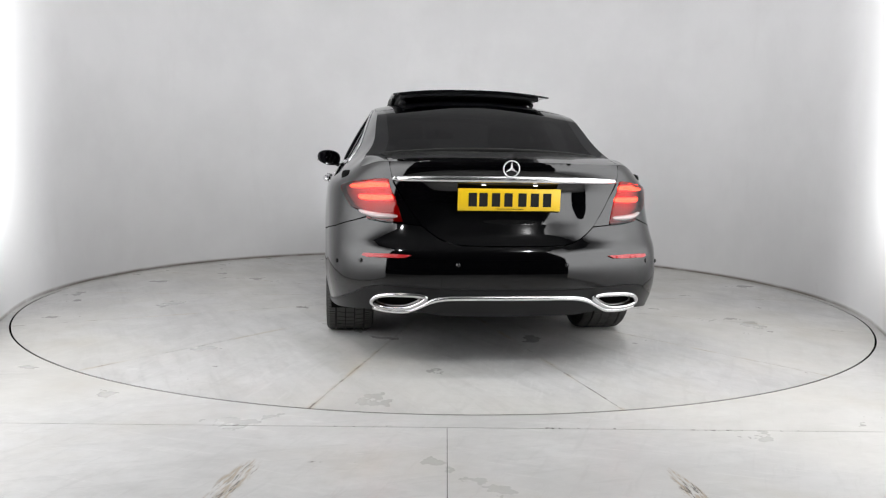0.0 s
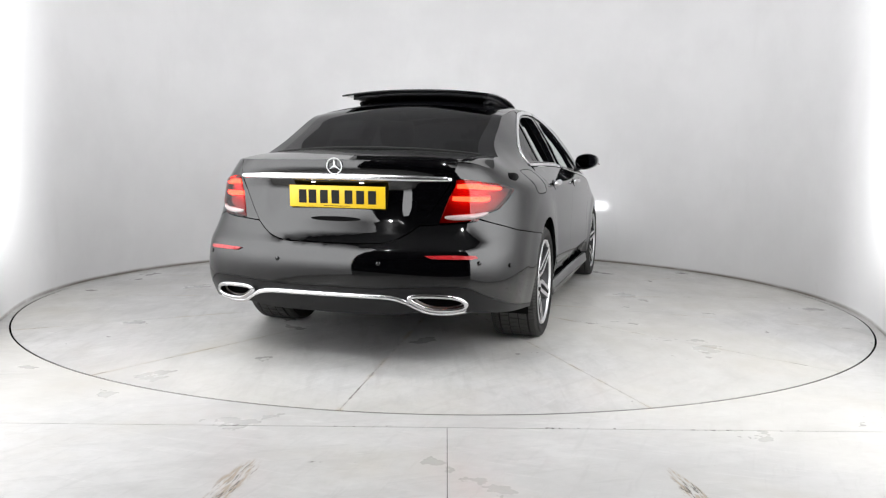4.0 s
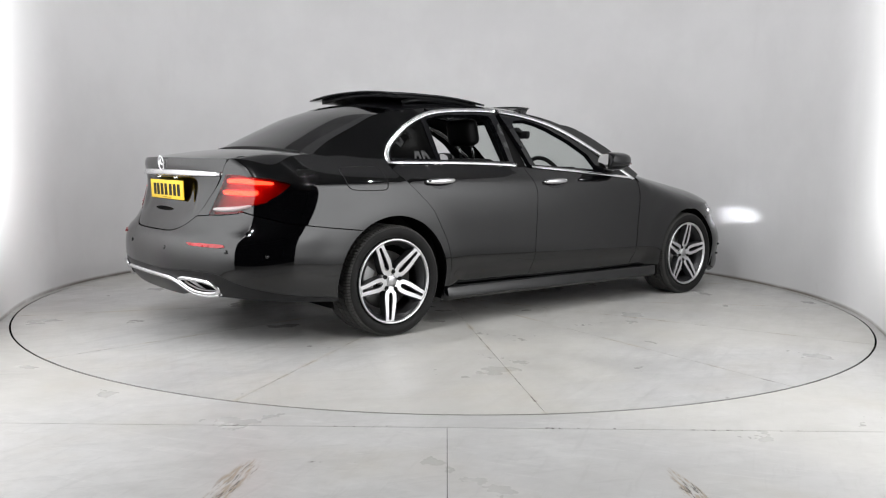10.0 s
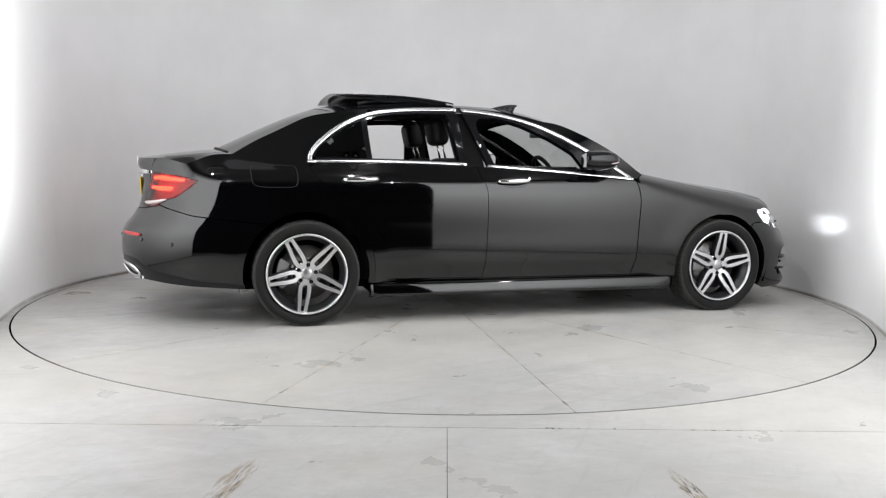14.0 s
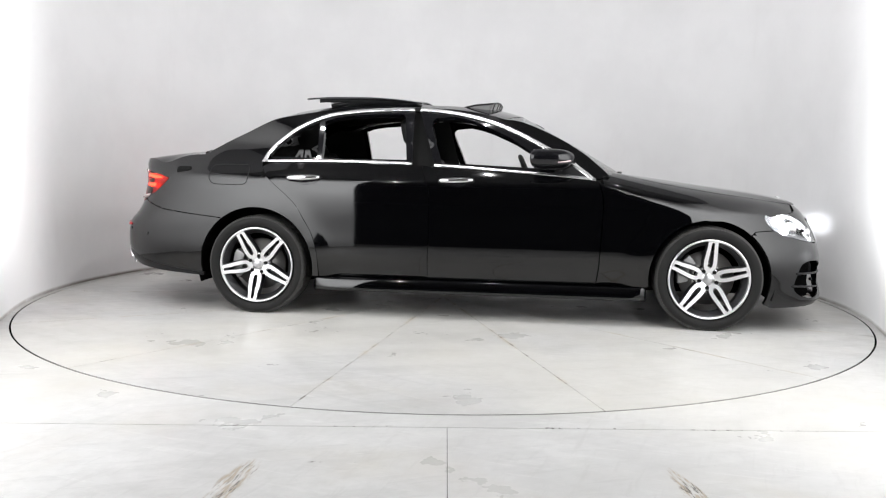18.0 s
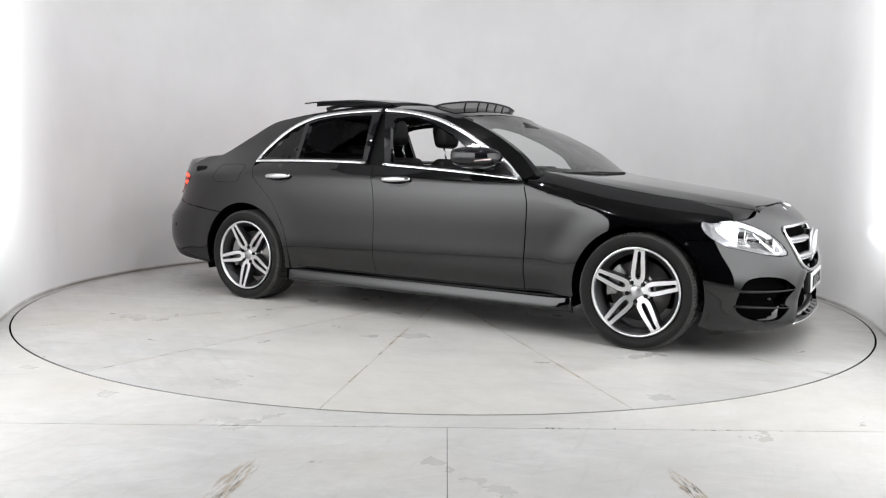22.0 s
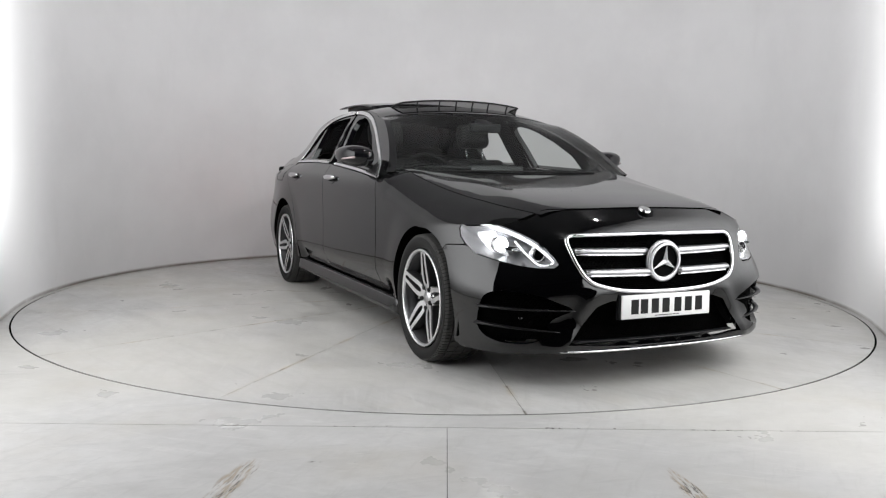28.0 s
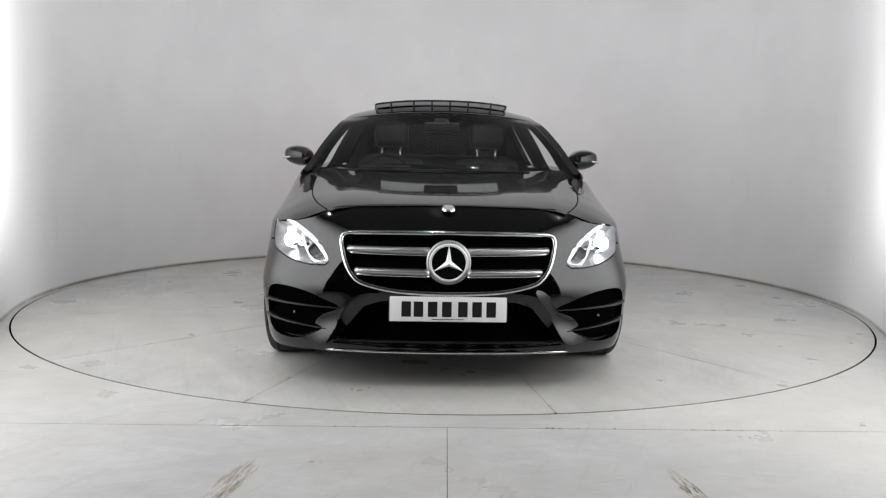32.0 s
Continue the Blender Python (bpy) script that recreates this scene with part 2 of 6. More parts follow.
M_CLEARLAMP = material("clear_ribbed_lamp", (0.42, 0.33, 0.33), 0.2, 0.0, 1.0)
M_REFLECTOR = material("red_reflector", (0.40, 0.012, 0.016), 0.3, 0.0, 0.15)
M_MIRROR = material("mirror_silver", (0.85, 0.85, 0.86), 0.02, 1.0)
M_LEATHER = material("black_leather", (0.006, 0.006, 0.006), 0.55)
M_LINING = material("dark_lining", (0.006, 0.006, 0.006), 0.85)
M_NET = thin_glass("dark_netting", (0.34, 0.34, 0.34), 0.5, 1.02)
pb = M_PAINT.node_tree.nodes["Principled BSDF"]
pb.inputs["Base Color"].default_value = (0.0012, 0.0012, 0.0015, 1)
pb.inputs["Roughness"].default_value = 0.30
pb.inputs["Specular IOR Level"].default_value = 0.0
pb.inputs["Coat Roughness"].default_value = 0.04
pb.inputs["Coat IOR"].default_value = 1.57
gb = M_GLOSSBLACK.node_tree.nodes["Principled BSDF"]
gb.inputs["Coat Weight"].default_value = 0.0
gb.inputs["Roughness"].default_value = 0.05
M_MESH = material("black_mesh", (0.0025, 0.0025, 0.0025), 0.8)
M_SATINCHROME = material("satin_chrome", (0.82, 0.82, 0.83), 0.27, 1.0)
M_RIMGAP = material("gap_black", (0.008, 0.008, 0.008), 0.9)
for m, spec in ((M_MESH, 0.02), (M_DARKPIT, 0.0), (M_WELL, 0.0), (M_TRIM, 0.22), (M_SATIN, 0.3), (M_SEAL, 0.2), (M_RUBBER, 0.22), (M_LEATHER, 0.2), (M_LINING, 0.1), (M_DARK, 0.1), (M_RIMGAP, 0.0)):
    m.node_tree.nodes["Principled BSDF"].inputs["Specular IOR Level"].default_value = spec
M_BADGE = material("bright_badge", (0.80, 0.80, 0.81), 0.4, 0.55)


# ---- building helpers ----
def mesh_of(name, verts, faces, smooth=True):
    me = bpy.data.meshes.new(name)
    me.from_pydata([tuple(v) for v in verts], [], faces)
    if smooth:
        me.polygons.foreach_set("use_smooth", [True] * len(me.polygons))
    me.update()
    return me


def part(name, data, mat, parent, label=""):
    """Links a mesh or bmesh as one object under a thing or a part."""
    if isinstance(data, bmesh.types.BMesh):
        me = bpy.data.meshes.new(name)
        data.to_mesh(me)
        data.free()
        data = me
    if mat is not None:
        data.materials.clear()
        data.materials.append(mat)
    ob = new(name, data)
    if parent is not None:
        ob.parent = parent
    if label:
        ob["label"] = label
    return ob


def box_bm(x0, x1, y0, y1, z0, z1, bevel=0.0, seg=2):
    bm = bmesh.new()
    bmesh.ops.create_cube(bm, size=1)
    for v in bm.verts:
        v.co = Vector(((x0 + x1) / 2 + v.co.x * (x1 - x0), (y0 + y1) / 2 + v.co.y * (y1 - y0), (z0 + z1) / 2 + v.co.z * (z1 - z0)))
    if bevel:
        bmesh.ops.bevel(bm, geom=list(bm.edges), offset=bevel, segments=seg, affect="EDGES", profile=0.5)
        for f in bm.faces:
            f.smooth = True
    return bm


# ---- the car's skin: x forwards from the middle of the wheelbase, y to its left, z up ----
from mathutils.geometry import delaunay_2d_cdt


def curve(pts):
    """A smooth curve through (a, b) pairs: cubic pieces with limited slopes."""
    xs = np.array([q[0] for q in pts], float)
    ys = np.array([q[1] for q in pts], float)
    if xs[0] > xs[-1]:
        xs, ys = xs[::-1], ys[::-1]
    d = np.diff(ys) / np.diff(xs)
    s = np.empty(len(xs))
    s[0], s[-1] = d[0], d[-1]
    h = np.diff(xs)
    for i in range(1, len(xs) - 1):
        s[i] = (d[i - 1] * h[i] + d[i] * h[i - 1]) / (h[i - 1] + h[i])
    xs_, ys_, s_ = xs.tolist(), ys.tolist(), s.tolist()

    def at(x):
        if x <= xs_[0]:
            return ys_[0] + (x - xs_[0]) * s_[0]
        if x >= xs_[-1]:
            return ys_[-1] + (x - xs_[-1]) * s_[-1]
        i = int(np.searchsorted(xs, x)) - 1
        w = xs_[i + 1] - xs_[i]
        t = (x - xs_[i]) / w
        return ((1 + 2 * t) * (1 - t) ** 2 * ys_[i] + t * (1 - t) ** 2 * w * s_[i]
                + t * t * (3 - 2 * t) * ys_[i + 1] + t * t * (t - 1) * w * s_[i + 1])

    return at


AXLE_F, AXLE_R, HUB_Z = 1.4695, -1.4695, 0.325
half_width = curve([(0.12, 0.860), (0.20, 0.879), (0.30, 0.895), (0.36, 0.9050), (0.40, 0.9110), (0.44, 0.9142), (0.48, 0.9150), (0.54, 0.9145), (0.60, 0.9152), (0.70, 0.9180), (0.80, 0.9195),
                    (0.85, 0.9185), (0.89, 0.9130), (0.912, 0.9060), (0.95, 0.878), (1.0, 0.840), (1.05, 0.811), (1.12, 0.777), (1.2, 0.735), (1.3, 0.677), (1.38, 0.620), (1.44, 0.565)])
nose_x = curve([(0.12, 2.20), (0.17, 2.285), (0.22, 2.288), (0.30, 2.270), (0.38, 2.276), (0.45, 2.284), (0.55, 2.268), (0.65, 2.232), (0.70, 2.205), (0.75, 2.165), (0.80, 2.10), (0.9, 1.98), (1.0, 1.9), (1.45, 1.5)])
tail_x = curve([(0.15, -2.42), (0.22, -2.49), (0.30, -2.56), (0.36, -2.592), (0.45, -2.605), (0.55, -2.600), (0.60, -2.582), (0.64, -2.545), (0.70, -2.510), (0.80, -2.484), (0.88, -2.474),
                (0.94, -2.485), (1.0, -2.503), (1.05, -2.480), (1.10, -2.42), (1.2, -2.25), (1.3, -2.08), (1.44, -1.9)])
nose_n = curve([(0.12, 10.0), (0.40, 9.6), (0.50, 8.0), (0.60, 6.2), (0.70, 5.3), (0.80, 5.2), (1.45, 5.2)])
NOSE_M, NOSE_A = 2.5, 0.75
TAIL_A = -0.90
tail_n = curve([(0.15, 7.8), (0.5, 7.6), (0.62, 7.2), (0.75, 6.0), (0.95, 5.4), (1.45, 5.4)])
TAIL_M = 2.9


def flare(x, z):
    f = 0.0
    for ax in (AXLE_F, AXLE_R):
        r = math.hypot(x - ax, z - HUB_Z)
        if 0.3 < r < 0.56:
            t = min(1.0, (0.56 - r) / 0.19)
            f += 0.009 * t * t * (3 - 2 * t)
    return f


draw_in = curve([(-3.0, 0.0), (-2.45, 0.0), (-2.30, 0.025), (-2.15, 0.075), (-1.95, 0.145), (-1.75, 0.135), (-1.45, 0.085), (-1.15, 0.035), (-0.8, 0.006), (-0.5, 0.0), (3.0, 0.0)])


def tuck(x, z):
    """The doors draw in below their lower fold."""
    d = min(1.0, max(0.0, 0.385 - z) / 0.095) * min(1.0, max(0.0, 1.08 - abs(x)) / 0.16)
    return 0.034 * d


def cabin_in(x, z):
    """How far the cabin draws in towards the tail above the shoulder, as a factor on the half width."""
    if x > -0.5 or z < 0.89:
        return 1.0
    t = min(1.0, (z - 0.89) / 0.27)
    return 1 - max(0.0, draw_in(x)) * t * t * (3 - 2 * t)


def side_y(x, z):
    """The half width of the body at x and z."""
    w = half_width(z)
    if x > NOSE_A:
        q = min(1.0, (x - NOSE_A) / (nose_x(z) - NOSE_A))
        w *= max(0.0, 1 - q ** nose_n(z)) ** (1 / NOSE_M)
    elif x < TAIL_A:
        q = min(1.0, (x - TAIL_A) / (tail_x(z) - TAIL_A))
        w *= max(0.0, 1 - q ** tail_n(z)) ** (1 / TAIL_M)
    return w * cabin_in(x, z) + flare(x, z) - tuck(x, z)


def nose_at(y, z):
    w = half_width(z)
    return NOSE_A + (nose_x(z) - NOSE_A) * max(0.0, 1 - min(1.0, abs(y) / w) ** NOSE_M) ** (1 / nose_n(z))


def tail_at(y, z):
    w = half_width(z)
    return TAIL_A + (tail_x(z) - TAIL_A) * max(0.0, 1 - min(1.0, abs(y) / w) ** TAIL_M) ** (1 / tail_n(z))


# arc length round the nose and the tail, at one height, from the middle line
def arc_table(end):
    z = 0.6
    fine = []
    for i in range(1201):
        a = (math.pi / 2) * i / 1200
        if end > 0:
            q, m, n = nose_x(z) - NOSE_A, NOSE_M, nose_n(z)
        else:
            q, m, n = TAIL_A - tail_x(z), TAIL_M, tail_n(z)
        fine.append((q * math.cos(a) ** (2 / n), half_width(z) * math.sin(a) ** (2 / m), a))
    u, us, aa = 0.0, [0.0], [0.0]
    for p, q in zip(fine, fine[1:]):
        u += math.hypot(q[0] - p[0], q[1] - p[1])
        us.append(u)
        aa.append(q[2])
    return np.array(us), np.array(aa)


NOSE_ARC, TAIL_ARC = arc_table(1), arc_table(-1)


def wrap(end, u, z):
    """A point of the nose (end 1) or tail (end -1), u metres round from the middle line at height z; u < 0 is the car's right."""
    us, aa = NOSE_ARC if end > 0 else TAIL_ARC
    a = float(np.interp(abs(u), us, aa))
    n, m = (nose_n(z), NOSE_M) if end > 0 else (tail_n(z), TAIL_M)
    w = half_width(z)
    y = w * math.sin(a) ** (2 / m)
    c = max(0.0, math.cos(a)) ** (2 / n)
    x = NOSE_A + (nose_x(z) - NOSE_A) * c if end > 0 else TAIL_A + (tail_x(z) - TAIL_A) * c
    y = y * cabin_in(x, z) + flare(x, z)
    return Vector((x, y if u >= 0 else -y, z))


def u_y(end, y, z):
    """u of the point at half width y."""
    us, aa = NOSE_ARC if end > 0 else TAIL_ARC
    m = NOSE_M if end > 0 else TAIL_M
    a = math.asin(min(1.0, (abs(y) / half_width(z)) ** (m / 2)))
    return math.copysign(float(np.interp(a, aa, us)), y)


def u_x(end, x, z):
    """u of the point at length x, on the left side."""
    us, aa = NOSE_ARC if end > 0 else TAIL_ARC
    if end > 0:
        q, n = (x - NOSE_A) / (nose_x(z) - NOSE_A), nose_n(z)
    else:
        q, n = (x - TAIL_A) / (tail_x(z) - TAIL_A), tail_n(z)
    a = math.acos(max(0.0, min(1.0, q)) ** (n / 2))
    return float(np.interp(a, aa, us))


# the upper skin: bonnet, roof and boot
bonnet_mid = curve([(0.6, 1.0), (0.85, 0.982), (1.0, 0.966), (1.2, 0.943), (1.4, 0.918), (1.6, 0.892), (1.8, 0.866), (1.95, 0.843), (2.05, 0.8245), (2.10, 0.811), (2.14, 0.790), (2.17, 0.760), (2.20, 0.72)])
bonnet_drop = curve([(0.6, -0.012), (0.9, 0.0), (1.1, 0.015), (1.3, 0.028), (1.5, 0.038), (1.8, 0.057), (1.95, 0.078), (2.05, 0.108), (2.2, 0.15)])
roof_mid = curve([(0.36, 1.328), (0.27, 1.364), (0.1, 1.411), (-0.1, 1.442), (-0.4, 1.456), (-0.7, 1.456), (-1.0, 1.440), (-1.2, 1.416), (-1.36, 1.385), (-1.5, 1.340), (-1.7, 1.252), (-1.9, 1.155), (-2.05, 1.080)])
boot_mid = curve([(-1.9, 1.098), (-2.05, 1.090), (-2.2, 1.074), (-2.35, 1.052), (-2.45, 1.036), (-2.5, 1.028)])


def bonnet_z(x, y):
    y = abs(y)
    # a crease along each side of the bonnet
    d = y - 0.53
    fold = 0.5 * (d + math.sqrt(d * d + 0.0004)) / 0.17
    return bonnet_mid(x) - bonnet_drop(x) * (0.42 * (y / 0.7) ** 2.2 + 0.58 * fold) - 0.05 * max(0.0, (y - 0.66) / 0.2) ** 2


def roof_z(x, y):
    return roof_mid(x) - 0.068 * (abs(y) / 0.62) ** 2.3


def boot_z(x, y):
    # the shoulders fall away beside the lid
    k = min(1.0, max(0.0, (-1.97 - x) / 0.25))
    return boot_mid(x) - 0.034 * (abs(y) / 0.66) ** 2.6 - 1.5 * k * k * (3 - 2 * k) * max(0.0, abs(y) - 0.61) ** 1.7


def edge_of(top, x, lo, hi):
    """Where the upper skin meets the side at x: (y, z)."""
    for _ in range(40):
        z = (lo + hi) / 2
        if top(x, side_y(x, z)) > z:
            lo = z
        else:
            hi = z
    return side_y(x, lo), lo


def dense(poly, step, closed=True):
    out = []
    n = len(poly)
    for i in range(n if closed else n - 1):
        a, b = poly[i], poly[(i + 1) % n]
        k = max(1, int(math.hypot(b[0] - a[0], b[1] - a[1]) / step))
        out += [(a[0] + (b[0] - a[0]) * j / k, a[1] + (b[1] - a[1]) * j / k) for j in range(k)]
    if not closed:
        out.append(poly[-1])
    return out


def spline2(pts, k=8, closed=False):
    """A round line through points of a plane (Catmull-Rom)."""
    out = []
    n = len(pts)
    for i in range(n if closed else n - 1):
        p = [pts[(i + j) % n] if closed else pts[min(max(i + j, 0), n - 1)] for j in (-1, 0, 1, 2)]
        for j in range(k):
            t = j / k
            out.append(tuple(0.5 * (2 * b + (c - a) * t + (2 * a - 5 * b + 4 * c - d) * t * t + (3 * b - a - 3 * c + d) * t ** 3)
                             for a, b, c, d in zip(*p)))
    if not closed:
        out.append(tuple(pts[-1]))
    return out


def inside(pt, poly):
    x, y = pt
    r = False
    j = len(poly) - 1
    for i in range(len(poly)):
        (xi, yi), (xj, yj) = poly[i], poly[j]
        if (yi > y) != (yj > y) and x < (xj - xi) * (y - yi) / (yj - yi) + xi:
            r = not r
        j = i
    return r


def sheet(outline, to3d, step=0.03, holes=(), depth=0.014, rim=None, inward=None):
    """A skin over a flat outline (with holes), carried to space by to3d, with turned-in edges. Returns (verts, faces)."""
    loops = [dense(outline, step)] + [dense(h, step) for h in holes]
    vs, es = [], []
    for lp in loops:
        b = len(vs)
        vs += [Vector(q) for q in lp]
        es += [(b + i, b + (i + 1) % len(lp)) for i in range(len(lp))]
    nb = len(vs)
    arr = np.array([tuple(v) for v in vs])
    x0, y0 = arr.min(0)
    x1, y1 = arr.max(0)
    for i in range(int((x1 - x0) / step) + 1):
        for j in range(int((y1 - y0) / step) + 1):
            q = (x0 + (i + 0.5) * step, y0 + (j + 0.5) * step)
            if ((arr - q) ** 2).sum(1).min() > (0.55 * step) ** 2 and inside(q, loops[0]) and not any(inside(q, h) for h in loops[1:]):
                vs.append(Vector(q))
    ov, _, of, _, _, _ = delaunay_2d_cdt(vs, es, [], 0, 1e-6)
    tri = []
    for f in of:
        cx = sum(ov[k][0] for k in f) / 3
        cy = sum(ov[k][1] for k in f) / 3
        if inside((cx, cy), loops[0]) and not any(inside((cx, cy), h) for h in loops[1:]):
            tri.append(tuple(f))
    verts = [Vector(to3d(q[0], q[1])) for q in ov]
    # normals of the sheet, for the turned-in edge
    nor = [Vector() for _ in verts]
    count = {}
    for f in tri:
        a, b, c = (verts[k] for k in f)
        n = (b - a).cross(c - a)
        for k in f:
            nor[k] += n
        for e in ((f[0], f[1]), (f[1], f[2]), (f[2], f[0])):
            count[e] = count.get(e, 0) + 1
    border = [e for e in count if (e[1], e[0]) not in count]
    faces = list(tri)
    if depth:
        d = depth if rim is None else rim
        for a, b in border:
            pa, pb = verts[a], verts[b]
            ia = inward if inward is not None else -nor[a].normalized()
            ib = inward if inward is not None else -nor[b].normalized()
            k = len(verts)
            verts += [pa.copy(), pb.copy(), pb + Vector(ib) * d, pa + Vector(ia) * d]
            faces.append((k + 1, k, k + 3, k + 2))
    return verts, faces


def outward(vf, ref):
    """Turns all faces of a sheet so that its mean normal points with ref."""
    verts, faces = vf
    n = Vector()
    for f in faces:
        if len(f) == 3:
            a, b, c = (verts[k] for k in f)
            n += (b - a).cross(c - a)
    if n.dot(Vector(ref)) < 0:
        faces = [tuple(reversed(f)) for f in faces]
    return verts, faces


def skin(outline, to3d, ref, step=0.03, holes=(), depth=0.014):
    # the turned-in edge follows the sheet's own normal, so orient first
    probe = sheet(outline, to3d, 0.12, (), 0)
    n = Vector()
    for f in probe[1]:
        a, b, c = (probe[0][k] for k in f)
        n += (b - a).cross(c - a)
    if n.dot(Vector(ref)) < 0:
        flip = lambda a, b: to3d(-a, b)
        return sheet([(-a, b) for a, b in outline], flip, step, [[(-a, b) for a, b in h] for h in holes], depth)
    return sheet(outline, to3d, step, holes, depth)


def joined(*vfs):
    verts, faces = [], []
    for v, f in vfs:
        k = len(verts)
        verts += v
        faces += [tuple(i + k for i in q) for q in f]
    return verts, faces


def mirrored(vf):
    v, f = vf
    return [Vector((q[0], -q[1], q[2])) for q in v], [tuple(reversed(q)) for q in f]


def tube(points, radius, n=8, closed=False, flat=1.0):
    """A rod along points: (verts, faces)."""
    pts = [Vector(q) for q in points]
    verts, faces = [], []
    m = len(pts)
    up = None
    for i, q in enumerate(pts):
        a = pts[(i - 1) % m] if closed or i else q
        b = pts[(i + 1) % m] if closed or i < m - 1 else q
        t = (b - a).normalized()
        if up is None:
            up = Vector((0, 0, 1)) if abs(t.z) < 0.9 else Vector((1, 0, 0))
        s = t.cross(up).normalized()
        up = s.cross(t).normalized()
        r = radius(i / (m - 1)) if callable(radius) else radius
        verts += [q + (s * math.cos(2 * math.pi * k / n) + up * flat * math.sin(2 * math.pi * k / n)) * r for k in range(n)]
    for i in range(m if closed else m - 1):
        j = (i + 1) % m
        faces += [(i * n + k, i * n + (k + 1) % n, j * n + (k + 1) % n, j * n + k) for k in range(n)]
    if not closed:
        faces += [tuple(range(n))[::-1], tuple((m - 1) * n + k for k in range(n))]
    return verts, faces


def strip(path, normals, width_dir, width, height):
    """A raised band with a rounded crown along a path in space."""
    verts, faces = [], []
    prof = [(-0.5, -0.4), (-0.5, 0.35), (-0.36, 0.85), (-0.12, 1.0), (0.12, 1.0), (0.36, 0.85), (0.5, 0.35), (0.5, -0.4)]
    n = len(prof)
    m = len(path)
    for i, q in enumerate(path):
        q = Vector(q)
        w = width(i / (m - 1)) if callable(width) else width
        nn, wd = Vector(normals[i]).normalized(), Vector(width_dir[i]).normalized()
        verts += [q + wd * (a * w) + nn * (b * height) for a, b in prof]
    for i in range(m - 1):
        faces += [(i * n + k, i * n + (k + 1) % n, (i + 1) * n + (k + 1) % n, (i + 1) * n + k) for k in range(n)]
    faces += [tuple(range(n)), tuple((m - 1) * n + k for k in range(n))[::-1]]
    return verts, faces


def lathe(profile, n=64, caps=False):
    """Turns (radius, y) pairs round the y axis."""
    verts, faces = [], []
    m = len(profile)
    for i in range(n):
        a = 2 * math.pi * i / n
        verts += [Vector((r * math.cos(a), y, r * math.sin(a))) for r, y in profile]
    for i in range(n):
        j = (i + 1) % n
        faces += [(i * m + k, j * m + k, j * m + k + 1, i * m + k + 1) for k in range(m - 1)]
    return verts, faces


def prism(poly, y0, y1, to3d=None, bevel=0.0):
    """A flat outline in (a, b) pushed from depth y0 to y1."""
    to3d = to3d or (lambda a, b, d: (a, d, b))
    bm = bmesh.new()
    lo = [bm.verts.new(to3d(a, b, y0)) for a, b in poly]
    hi = [bm.verts.new(to3d(a, b, y1)) for a, b in poly]
    n = len(poly)
    bm.faces.new(lo)
    bm.faces.new(hi[::-1])
    for i in range(n):
        bm.faces.new((lo[i], hi[i], hi[(i + 1) % n], lo[(i + 1) % n]))
    bmesh.ops.recalc_face_normals(bm, faces=bm.faces)
    if bevel:
        bmesh.ops.bevel(bm, geom=list(bm.edges), offset=bevel, segments=2, affect="EDGES", profile=0.5, clamp_overlap=True)
        for f in bm.faces:
            f.smooth = True
    return bm


def arc_pts(cx, cz, r, a0, a1, n=28):
    return [(cx + r * math.cos(radians(a0 + (a1 - a0) * i / n)), cz + r * math.sin(radians(a0 + (a1 - a0) * i / n))) for i in range(n + 1)]


def vf_part(name, vf, mat, parent, label="", smooth=True):
    return part(name, mesh_of(name, vf[0], vf[1], smooth), mat, parent, label)


def both(name, vf, mat, parent, label=""):
    """The part on the car's left, and its mirror image on the right."""
    a = vf_part(name, vf, mat, parent, label)
    b = vf_part(name, mirrored(vf), mat, parent, label)
    return a, b


# ---- the studio ----
R_TABLE, R_GAP, R_WALL = 2.946, 2.958, 2.996


def flat_slab(name, outline, holes, parent, mat, step=0.25, depth=0.05):
    vf = sheet(outline, lambda x, y: (x, y, 0.0), step, holes, depth, None, (0, 0, -1))
    return part(name, mesh_of(name, *outward(vf, (0, 0, 1)), smooth=False), mat, parent)


